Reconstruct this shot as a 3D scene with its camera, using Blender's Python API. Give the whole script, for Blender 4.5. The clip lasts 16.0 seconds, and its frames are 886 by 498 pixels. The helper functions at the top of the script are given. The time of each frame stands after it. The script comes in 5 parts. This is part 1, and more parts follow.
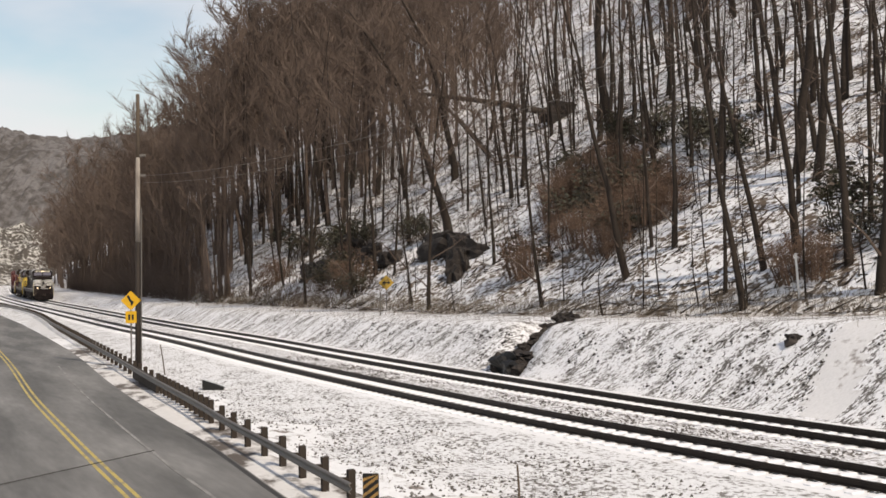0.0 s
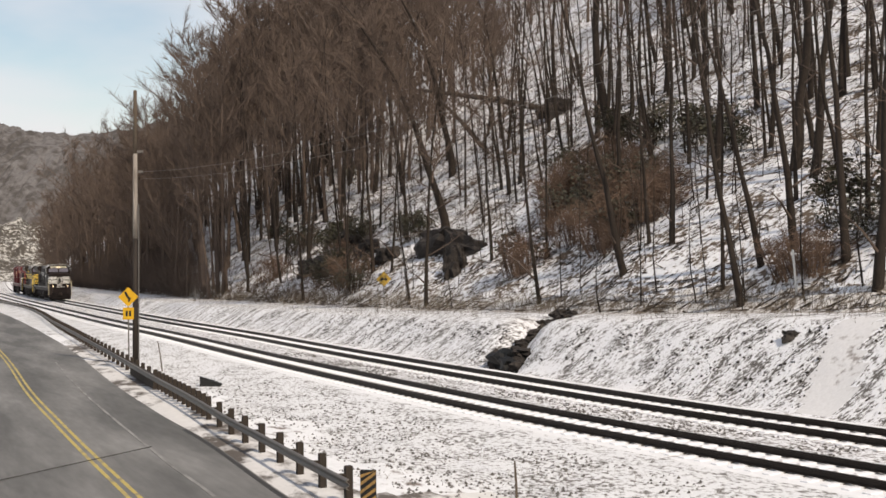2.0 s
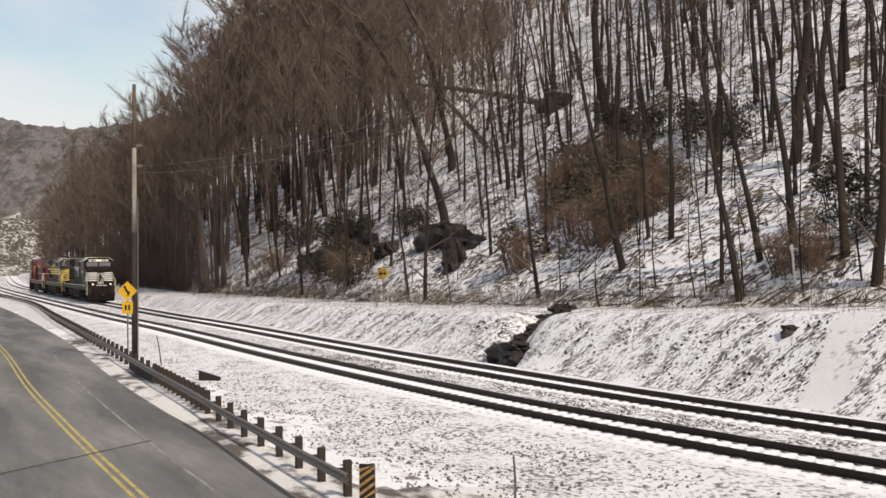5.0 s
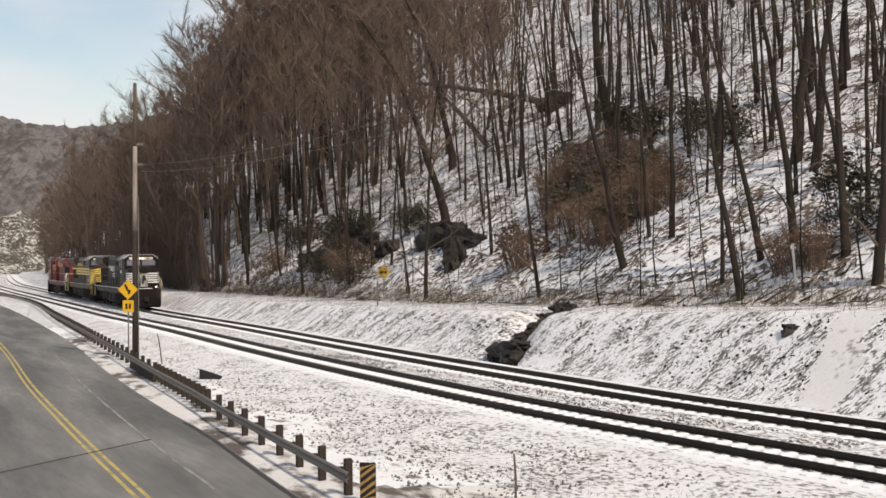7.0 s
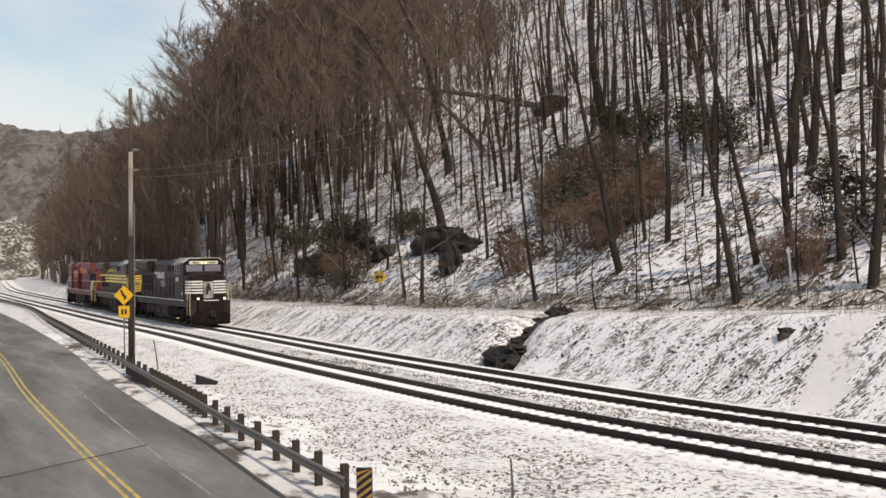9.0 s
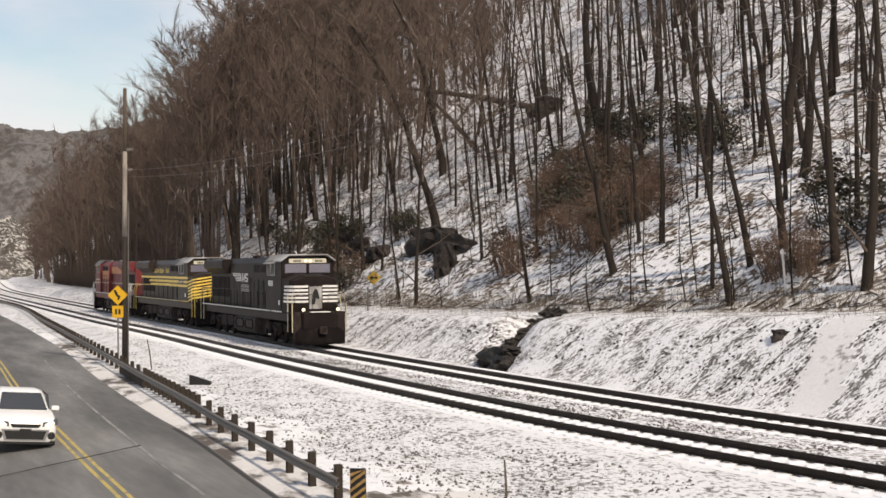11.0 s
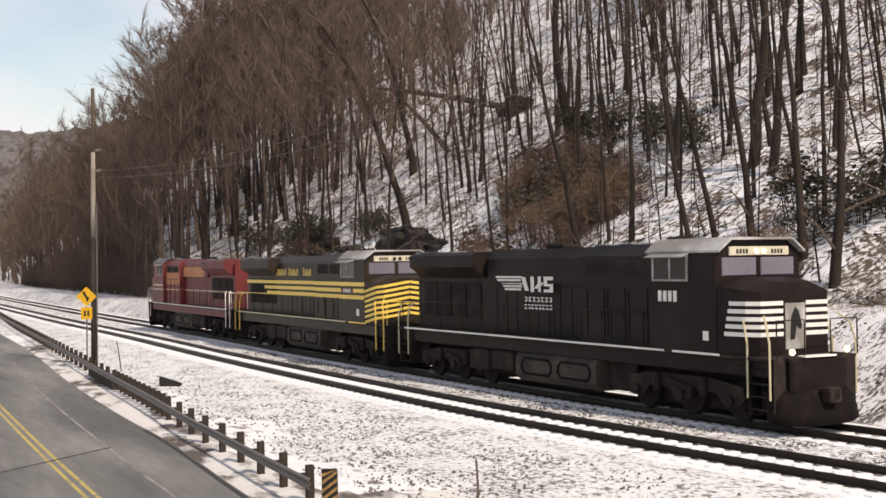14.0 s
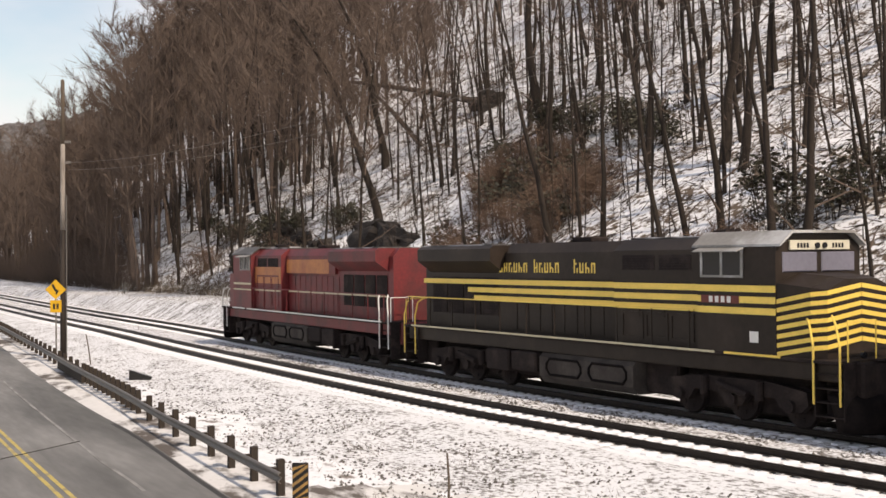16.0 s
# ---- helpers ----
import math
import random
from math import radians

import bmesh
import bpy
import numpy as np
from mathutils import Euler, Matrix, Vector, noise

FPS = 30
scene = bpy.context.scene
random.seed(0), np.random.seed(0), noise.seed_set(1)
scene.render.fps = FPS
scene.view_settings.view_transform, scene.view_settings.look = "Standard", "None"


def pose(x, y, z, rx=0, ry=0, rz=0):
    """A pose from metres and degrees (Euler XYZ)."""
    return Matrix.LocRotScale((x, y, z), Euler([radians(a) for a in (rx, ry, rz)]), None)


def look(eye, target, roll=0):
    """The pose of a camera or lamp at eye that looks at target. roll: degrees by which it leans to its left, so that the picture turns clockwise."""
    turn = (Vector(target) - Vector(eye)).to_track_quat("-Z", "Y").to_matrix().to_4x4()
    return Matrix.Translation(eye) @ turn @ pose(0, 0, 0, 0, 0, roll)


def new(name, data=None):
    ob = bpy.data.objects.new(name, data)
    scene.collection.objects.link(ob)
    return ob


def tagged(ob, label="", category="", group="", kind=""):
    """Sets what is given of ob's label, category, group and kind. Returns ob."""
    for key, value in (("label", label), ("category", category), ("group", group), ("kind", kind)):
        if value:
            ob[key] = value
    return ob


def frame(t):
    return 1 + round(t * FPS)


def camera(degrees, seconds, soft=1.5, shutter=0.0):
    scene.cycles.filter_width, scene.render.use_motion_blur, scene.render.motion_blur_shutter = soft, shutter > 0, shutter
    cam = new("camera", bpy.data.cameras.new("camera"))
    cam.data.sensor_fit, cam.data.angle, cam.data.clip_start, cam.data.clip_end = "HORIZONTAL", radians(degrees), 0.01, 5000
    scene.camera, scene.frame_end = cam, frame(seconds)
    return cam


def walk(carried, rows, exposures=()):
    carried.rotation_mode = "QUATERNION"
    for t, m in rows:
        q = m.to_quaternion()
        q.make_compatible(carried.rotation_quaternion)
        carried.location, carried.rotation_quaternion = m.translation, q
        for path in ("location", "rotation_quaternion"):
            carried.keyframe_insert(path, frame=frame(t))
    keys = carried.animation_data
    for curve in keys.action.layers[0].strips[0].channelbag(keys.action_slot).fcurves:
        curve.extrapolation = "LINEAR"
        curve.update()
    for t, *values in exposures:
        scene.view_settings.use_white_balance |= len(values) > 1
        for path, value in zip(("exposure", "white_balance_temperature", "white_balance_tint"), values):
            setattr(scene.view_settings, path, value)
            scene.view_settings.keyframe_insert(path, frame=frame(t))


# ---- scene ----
EYE_Z = 4.365            # metres over the rail heads, which lie at z = 0
cam = camera(39.23, 16.0, soft=1.6)


def aim(up, right, lean):
    """The camera's pose: degrees over the horizon, to the right of +Y, and of roll."""
    return pose(0, 0, EYE_Z, 90 + up, 0, -right) @ pose(0, 0, 0, 0, 0, lean)


PATH = (
    (0.0, 0.852, -0.118, -0.700),
    (0.5, 0.782, -0.087, -0.577),
    (1.0, 0.724, -0.100, -0.546),
    (1.5, 0.699, -0.088, -0.561),
    (2.0, 0.688, -0.006, -0.664),
    (2.5, 0.727, 0.055, -0.698),
    (3.0, 0.844, 0.140, -0.757),
    (3.5, 0.697, 0.097, -0.622),
    (4.0, 0.449, 0.026, -0.589),
    (6.5, 0.406, 0.056, -0.644),
    (7.0, 0.372, 0.000, -0.590),
    (7.5, 0.377, 0.055, -0.626),
    (8.0, 0.429, 0.105, -0.689),
    (8.5, 0.552, 0.156, -0.759),
    (9.0, 0.583, 0.185, -0.751),
    (11.5, 0.625, 0.607, -0.489),
    (12.0, 0.491, 0.830, -0.428),
    (12.5, 0.442, 1.027, -0.463),
    (13.0, 0.552, 1.206, -0.595),
    (13.5, 0.576, 1.498, -0.823),
    (14.0, 0.580, 1.797, -0.875),
    (14.5, 0.613, 2.003, -0.811),
    (15.0, 0.551, 2.084, -0.718),
    (15.5, 0.418, 2.422, -0.585),
    (16.0, 0.300, 3.088, -0.634),
)
walk(cam, [(t, aim(a, b, c)) for t, a, b, c in PATH], [(0, 0.02, 7200, 13), (9, 0.02, 7200, 13), (16, 0.19, 7400, 16)])

# ---------------------------------------------------------------- light
SUN_AZ, SUN_EL = radians(146), radians(44)      # clockwise from +Y
sun_way = Vector((math.sin(SUN_AZ) * math.cos(SUN_EL), math.cos(SUN_AZ) * math.cos(SUN_EL), math.sin(SUN_EL)))
sun = new("sun", bpy.data.lights.new("sun", "SUN"))
sun.data.energy, sun.data.angle, sun.data.color = 3.9, radians(0.6), (1.0, 0.92, 0.80)
sun.matrix_world = look(sun_way * 300, (0, 0, 0))
world = bpy.data.worlds.new("sky")
scene.world = world
world.use_nodes = True
wn, wl = world.node_tree.nodes, world.node_tree.links
wn.clear()
sky = wn.new("ShaderNodeTexSky")
sky.sky_type, sky.sun_disc, sky.sun_elevation, sky.sun_rotation = "NISHITA", False, SUN_EL, SUN_AZ
sky.air_density, sky.dust_density = 1.2, 0.8
wc = wn.new("ShaderNodeTexCoord")
wm = wn.new("ShaderNodeMapping")
wm.inputs["Scale"].default_value = (1, 1, 2.6)
wnoise = wn.new("ShaderNodeTexNoise")
wnoise.inputs["Scale"].default_value, wnoise.inputs["Detail"].default_value = 3.0, 5
wr = wn.new("ShaderNodeValToRGB")
wr.color_ramp.elements[0].position, wr.color_ramp.elements[1].position = 0.40, 0.66
wmix = wn.new("ShaderNodeMix")
wmix.data_type = "RGBA"
wmix.inputs["B"].default_value = (6.3, 6.6, 7.3, 1)
wbg = wn.new("ShaderNodeBackground")
wbg.inputs["Strength"].default_value = 0.125
wout = wn.new("ShaderNodeOutputWorld")
wl.new(wc.outputs["Generated"], wm.inputs["Vector"])
wl.new(wm.outputs["Vector"], wnoise.inputs["Vector"])
wl.new(wnoise.outputs["Fac"], wr.inputs["Fac"])
wl.new(wr.outputs["Color"], wmix.inputs["Factor"])
wl.new(sky.outputs["Color"], wmix.inputs["A"])
wl.new(wmix.outputs["Result"], wbg.inputs["Color"])
wl.new(wbg.outputs["Background"], wout.inputs["Surface"])

# ---------------------------------------------------------------- materials
def material(name, color, rough=0.8, metal=0.0, vary=0.25, scale=3.0, dark=None, bump=0.0, bump_scale=20.0, spec=0.3,
             stretch=(1, 1, 1), cover=(0.45, 0.62), per_object=False, turn=0.0):
    """A base colour that drifts at two scales; dark: a second colour in patches."""
    m = bpy.data.materials.new(name)
    m.use_nodes = True
    n, l = m.node_tree.nodes, m.node_tree.links
    b = n["Principled BSDF"]
    b.inputs["Roughness"].default_value, b.inputs["Metallic"].default_value = rough, metal
    b.inputs["Specular IOR Level"].default_value = spec
    tc, mp = n.new("ShaderNodeTexCoord"), n.new("ShaderNodeMapping")
    mp.inputs["Scale"].default_value = stretch
    if turn:                            # turned first, then stretched
        mp.vector_type = "TEXTURE"
        mp.inputs["Scale"].default_value, mp.inputs["Rotation"].default_value = [1 / c for c in stretch], (0, 0, turn)
    l.new(tc.outputs["Object"], mp.inputs["Vector"])
    big, fine = n.new("ShaderNodeTexNoise"), n.new("ShaderNodeTexNoise")
    big.inputs["Scale"].default_value, big.inputs["Detail"].default_value = scale, 6
    fine.inputs["Scale"].default_value, fine.inputs["Detail"].default_value = scale * 9, 4
    for t in (big, fine):
        l.new(mp.outputs["Vector"], t.inputs["Vector"])
    ramp = n.new("ShaderNodeValToRGB")
    e = ramp.color_ramp.elements
    second = dark or tuple(c * (1 - vary) for c in color)
    e[0].color, e[1].color = (*color, 1), (*second, 1)
    e[0].position, e[1].position = cover if dark else (0.3, 0.75)
    l.new(big.outputs["Fac"], ramp.inputs["Fac"])
    mul = n.new("ShaderNodeMix")
    mul.data_type, mul.blend_type = "RGBA", "MULTIPLY"
    mul.inputs["Factor"].default_value = min(1.0, vary * 1.6)
    l.new(ramp.outputs["Color"], mul.inputs["A"])
    if per_object:
        oi = n.new("ShaderNodeObjectInfo")
        mr = n.new("ShaderNodeMapRange")
        mr.inputs["To Min"].default_value, mr.inputs["To Max"].default_value = 0.6, 1.15
        l.new(oi.outputs["Random"], mr.inputs["Value"])
        l.new(mr.outputs["Result"], mul.inputs["B"])
    else:
        l.new(fine.outputs["Fac"], mul.inputs["B"])
    l.new(mul.outputs["Result"], b.inputs["Base Color"])
    if bump:
        bn, bt = n.new("ShaderNodeBump"), n.new("ShaderNodeTexNoise")
        bt.inputs["Scale"].default_value, bt.inputs["Detail"].default_value = bump_scale, 6
        l.new(mp.outputs["Vector"], bt.inputs["Vector"])
        bn.inputs["Strength"].default_value, bn.inputs["Distance"].default_value = min(bump, 1.0), 0.05 * bump
        l.new(bt.outputs["Fac"], bn.inputs["Height"])
        l.new(bn.outputs["Normal"], b.inputs["Normal"])
    return m


def glow(name, color, strength):
    m = bpy.data.materials.new(name)
    m.use_nodes = True
    b = m.node_tree.nodes["Principled BSDF"]
    b.inputs["Base Color"].default_value = (*color, 1)
    b.inputs["Emission Color"].default_value = (*color, 1)
    b.inputs["Emission Strength"].default_value = strength
    return m


def snow_material(name, snow, litter, cover, scale, stretch, bump, turn=0.0, broad=0.55):
    """Thin snow with leaf litter, stones and stems showing through it."""
    m = bpy.data.materials.new(name)
    m.use_nodes = True
    n, l = m.node_tree.nodes, m.node_tree.links
    b = n["Principled BSDF"]
    b.inputs["Roughness"].default_value, b.inputs["Specular IOR Level"].default_value = 0.85, 0.15
    tc, mp = n.new("ShaderNodeTexCoord"), n.new("ShaderNodeMapping")
    mp.vector_type = "TEXTURE"          # turned first, then stretched
    mp.inputs["Scale"].default_value, mp.inputs["Rotation"].default_value = stretch, (0, 0, turn)
    l.new(tc.outputs["Object"], mp.inputs["Vector"])
    a, c, w = (n.new("ShaderNodeTexNoise") for _ in range(3))
    for t, s, d in ((a, scale, 8), (c, scale * 0.13, 4), (w, scale * 3.1, 6)):
        t.inputs["Scale"].default_value, t.inputs["Detail"].default_value = s, d
        l.new(mp.outputs["Vector"], t.inputs["Vector"])
    a.inputs["Roughness"].default_value = 0.62
    add = n.new("ShaderNodeMath")
    add.operation = "MULTIPLY_ADD"
    add.inputs[1].default_value = broad
    l.new(c.outputs["Fac"], add.inputs[0])
    l.new(a.outputs["Fac"], add.inputs[2])
    ramp = n.new("ShaderNodeValToRGB")
    e = ramp.color_ramp.elements
    e[0].position, e[1].position = cover
    e[0].color, e[1].color = (*snow, 1), (*litter, 1)
    l.new(add.outputs["Value"], ramp.inputs["Fac"])
    mul = n.new("ShaderNodeMix")
    mul.data_type, mul.blend_type = "RGBA", "MULTIPLY"
    mul.inputs["Factor"].default_value = 0.25
    l.new(ramp.outputs["Color"], mul.inputs["A"])
    l.new(w.outputs["Fac"], mul.inputs["B"])
    l.new(mul.outputs["Result"], b.inputs["Base Color"])
    bn = n.new("ShaderNodeBump")
    bn.inputs["Strength"].default_value, bn.inputs["Distance"].default_value = 0.8, bump
    bn.invert = True
    l.new(add.outputs["Value"], bn.inputs["Height"])
    l.new(bn.outputs["Normal"], b.inputs["Normal"])
    return m


SNOW = (0.82, 0.83, 0.86)
LITTER = (0.125, 0.095, 0.072)
M_HILL = snow_material("snowy_forest_floor", SNOW, LITTER, (0.765, 0.84), 2.9, (1.0, 0.9, 0.75), 0.10, radians(26))
M_FOOT = snow_material("weedy_foot_of_the_slope", (0.76, 0.75, 0.74), (0.16, 0.13, 0.105), (0.70, 0.84), 4.0, (1.6, 1, 0.8), 0.10, radians(26))
M_BANK = snow_material("snowy_bank", SNOW, (0.14, 0.13, 0.122), (0.77, 0.86), 8.0, (2.0, 0.8, 1.4), 0.12, radians(20))
M_FLAT = snow_material("snow_by_the_track", (0.79, 0.80, 0.82), (0.22, 0.19, 0.17), (0.90, 1.06), 2.4, (2, 1, 1), 0.05, radians(116))
M_SHOULDER = snow_material("snow_over_gravel", (0.75, 0.76, 0.78), (0.17, 0.16, 0.15), (0.66, 0.78), 8.0, (1.5, 1, 1), 0.05, radians(116), 0.32)
M_CHUTE = snow_material("smooth_snow_chute", (0.66, 0.66, 0.67), (0.30, 0.28, 0.27), (0.84, 1.02), 4.0, (2, 1, 1), 0.05, radians(20))
M_DIRT = snow_material("dirty_shoulder", (0.66, 0.65, 0.64), (0.12, 0.104, 0.093), (0.76, 0.88), 1.1, (2.0, 1, 1), 0.06, radians(114))
M_BALLAST = snow_material("snow_dusted_ballast", SNOW, (0.17, 0.155, 0.145), (0.535, 0.66), 8.0, (1.3, 1, 1), 0.08, radians(116), 0.15)
M_FAR = snow_material("far_snowy_woods", (0.15, 0.142, 0.142), (0.075, 0.068, 0.064), (0.66, 0.86), 0.22, (1, 1, 2), 0.5)
M_FAR_SNOW = snow_material("far_snowy_slope", (0.50, 0.49, 0.46), (0.08, 0.07, 0.06), (0.68, 0.78), 0.7, (1, 1, 1), 0.5)
M_ASPHALT = material("weathered_asphalt", (0.125, 0.123, 0.118), 0.8, 0, 0.3, 0.5, (0.29, 0.285, 0.275), 0.1, 60, 0.3, (1.3, 0.16, 1), (0.42, 0.78), False, radians(25))
M_PATCH = material("cracked_edge", (0.05, 0.047, 0.044), 0.75, 0, 0.3, 0.8, None, 0.15, 40, 0.4)
M_YELLOW_LINE = material("worn_yellow_paint", (0.55, 0.43, 0.13), 0.7, 0, 0.3, 1.5, (0.27, 0.235, 0.15), 0.1, 40, 0.3, (1, 1, 1), (0.5, 0.7))
M_SALT = material("road_salt_streak", (0.30, 0.295, 0.285), 0.85, 0, 0.25, 1.4, (0.17, 0.166, 0.16), 0.0, 20, 0.3, (1, 0.5, 1), (0.38, 0.66))
M_RAIL = material("rusty_steel_rail", (0.045, 0.035, 0.03), 0.55, 0.6, 0.4, 4, None, 0.1, 30)
M_RAIL_TOP = material("worn_rail_head", (0.18, 0.17, 0.165), 0.4, 0.8, 0.3, 2)
M_TIE = material("snowy_tie", (0.80, 0.81, 0.84), 0.85, 0, 0.15, 2.2, (0.06, 0.05, 0.04), 0.2, 15, 0.2, (1, 1, 1), (0.54, 0.62))
M_TIMBER = material("weathered_post_wood", (0.16, 0.125, 0.095), 0.85, 0, 0.4, 3, None, 0.4, 20, 0.2, (1, 1, 0.2))
M_POST_DARK = material("treated_post_wood", (0.06, 0.047, 0.038), 0.85, 0, 0.4, 4, None, 0.4, 20, 0.2, (1, 1, 0.2))
M_POLE_DARK = material("shaded_pole_wood", (0.05, 0.04, 0.034), 0.8, 0, 0.35, 4, None, 0.3, 20, 0.2, (1, 1, 0.15))
M_POLE_PALE = material("sunlit_pole_wood", (0.36, 0.32, 0.28), 0.85, 0, 0.35, 2.5, (0.12, 0.10, 0.085), 0.3, 20, 0.2, (1, 1, 0.15), (0.5, 0.72))
M_ZINC = material("galvanised_steel", (0.20, 0.185, 0.17), 0.6, 0.5, 0.3, 2.5, (0.2, 0.17, 0.15), 0.1, 20, 0.4, (1, 1, 1), (0.5, 0.75))
M_SIGN = material("yellow_sign_sheet", (0.60, 0.34, 0.015), 0.45, 0, 0.12, 3)
# The hill sign's shade is put into this duller yellow.
M_SIGN_DULL = material("shaded_yellow_sign_sheet", (0.48, 0.31, 0.05), 0.6, 0, 0.3, 4, (0.16, 0.11, 0.04), 0, 20, 0.3, (1, 1, 1), (0.5, 0.7))
M_SIGN_WORN = material("worn_yellow_stripe", (0.42, 0.25, 0.08), 0.6, 0, 0.3, 6, (0.22, 0.14, 0.07), 0, 20, 0.3, (1, 1, 1), (0.45, 0.65))
# Print black; also the shade in the culvert mouth and wing wall.
M_BLACK = material("black_print_and_shade", (0.012, 0.012, 0.012), 0.5, 0, 0.2, 3)
M_WHITE = material("white_print", (0.78, 0.77, 0.74), 0.6, 0, 0.15, 3)
M_BARK = material("grey_brown_bark", (0.050, 0.039, 0.032), 0.9, 0, 0.4, 2.0, None, 0.7, 14, 0.15, (1, 1, 0.25))
M_TWIG = material("bare_twigs", (0.145, 0.108, 0.088), 0.9, 0, 0.3, 0.3, None, 0, 20, 0.15)
M_LOG = material("dead_wood", (0.075, 0.06, 0.05), 0.9, 0, 0.4, 2.0, (0.6, 0.6, 0.62), 0.5, 12, 0.15, (1, 1, 1), (0.6, 0.72))
M_LEAF = material("evergreen_leaves", (0.060, 0.060, 0.036), 0.5, 0, 0.4, 1.2, (0.08, 0.06, 0.04), 0, 20, 0.3)
M_BRUSH = material("russet_dry_brush", (0.20, 0.135, 0.10), 0.9, 0, 0.3, 0.8, (0.115, 0.08, 0.062), 0, 20, 0.1)
M_GRASS = material("dry_grass", (0.22, 0.175, 0.125), 0.9, 0, 0.3, 1.0, None, 0, 20, 0.1)
M_STONE = material("grey_ballast_stone", (0.13, 0.12, 0.112), 0.85, 0, 0.4, 5, (0.24, 0.23, 0.22), 0, 20, 0.2, (1, 1, 1), (0.5, 0.65))
M_ROCK = material("dark_rock", (0.036, 0.030, 0.027), 0.85, 0, 0.4, 1.2, (0.075, 0.064, 0.057), 0.8, 4, 0.25, (1, 1, 2), (0.5, 0.65))


# ---------------------------------------------------------------- mesh helpers
class Geo:
    """Vertices and faces that grow into one mesh."""

    def __init__(self):
        self.v, self.f, self.m = [], [], []

    def add(self, verts, faces, mat=0):
        k = len(self.v)
        self.v += [tuple(p) for p in verts]
        self.f += [tuple(i + k for i in f) for f in faces]
        self.m += [mat] * len(faces)

    def box(self, x0, x1, y0, y1, z0, z1, bev=0.0, mat=0):
        """A box, its long edges and corners taken off by bev."""
        if bev <= 0:
            v = [(x, y, z) for z in (z0, z1) for y in (y0, y1) for x in (x0, x1)]
            self.add(v, [(0, 2, 3, 1), (4, 5, 7, 6), (0, 1, 5, 4), (2, 6, 7, 3), (0, 4, 6, 2), (1, 3, 7, 5)], mat)
            return
        b, rings = bev, []
        for z, i in ((z0, b), (z0 + b, 0), (z1 - b, 0), (z1, b)):
            c = b if i == 0 else b * 2
            rings.append([(x0 + c, y0 + i, z), (x1 - c, y0 + i, z), (x1 - i, y0 + c, z), (x1 - i, y1 - c, z),
                          (x1 - c, y1 - i, z), (x0 + c, y1 - i, z), (x0 + i, y1 - c, z), (x0 + i, y0 + c, z)])
        self.loft(rings, mat)

    def loft(self, rings, mat=0, caps=True, closed=True):
        n, v, f = len(rings[0]), [p for r in rings for p in r], []
        for r in range(len(rings) - 1):
            for i in range(n if closed else n - 1):
                j = (i + 1) % n
                f.append((r * n + i, r * n + j, (r + 1) * n + j, (r + 1) * n + i))
        if caps and closed:
            f += [tuple(range(n - 1, -1, -1)), tuple(range((len(rings) - 1) * n, len(rings) * n))]
        self.add(v, f, mat)

    def prism(self, outline, axis, a, b, mat=0):
        """An outline of two coordinates drawn out from a to b along an axis ('x', 'y' or 'z')."""
        put = {"x": lambda p, s: (s, p[0], p[1]), "y": lambda p, s: (p[0], s, p[1]), "z": lambda p, s: (p[0], p[1], s)}[axis]
        self.loft([[put(p, a) for p in outline], [put(p, b) for p in outline]], mat)

    def tube(self, pts, radii, n=6, mat=0, caps=True):
        rings, k = [], len(pts)
        pts = [Vector(p) for p in pts]
        side = None
        for i, p in enumerate(pts):
            d = (pts[min(i + 1, k - 1)] - pts[max(i - 1, 0)]).normalized()
            if side is None:
                side = d.orthogonal().normalized()
            side = (side - d * side.dot(d)).normalized()
            up = d.cross(side)
            r = radii[i] if isinstance(radii, (list, tuple)) else radii
            rings.append([p + (side * math.cos(a) + up * math.sin(a)) * r for a in (math.tau * j / n for j in range(n))])
        self.loft(rings, mat, caps)

    def disc(self, c, axis, r, w, n=20, mat=0, bev=0.0):
        """A wheel-like drum round the centre c along an axis."""
        rings = []
        for s, q in ((-w / 2, r - bev), (-w / 2 + bev, r), (w / 2 - bev, r), (w / 2, r - bev)) if bev else ((-w / 2, r), (w / 2, r)):
            ring = []
            for j in range(n):
                a = math.tau * j / n
                u, v = q * math.cos(a), q * math.sin(a)
                ring.append({"x": (c[0] + s, c[1] + u, c[2] + v), "y": (c[0] + u, c[1] + s, c[2] + v), "z": (c[0] + u, c[1] + v, c[2] + s)}[axis])
            rings.append(ring)
        self.loft(rings, mat)

    def mesh(self, name, mats, smooth=False):
        me = bpy.data.meshes.new(name)
        me.from_pydata(self.v, [], self.f)
        for m in mats if isinstance(mats, (list, tuple)) else [mats]:
            me.materials.append(m)
        if any(self.m):
            me.polygons.foreach_set("material_index", self.m)
        if smooth:
            me.polygons.foreach_set("use_smooth", [True] * len(self.f))
        bm = bmesh.new()
        bm.from_mesh(me)
        bmesh.ops.recalc_face_normals(bm, faces=bm.faces)
        bm.to_mesh(me)
        bm.free()
        me.update()
        return me


def part(name, geo, mats, parent=None, label="", smooth=False, at=None):
    me = geo if isinstance(geo, bpy.types.Mesh) else geo.mesh(name, mats, smooth)
    ob = new(name, me)
    if parent is not None:
        ob.parent = parent
    if at is not None:
        ob.matrix_basis = at
    return tagged(ob, label)


def thing(name, label, category, group="", kind="", at=None):
    ob = new(name)
    ob.empty_display_size = 0.3
    if at is not None:
        ob.matrix_basis = at
    return tagged(ob, label, category, group, kind)


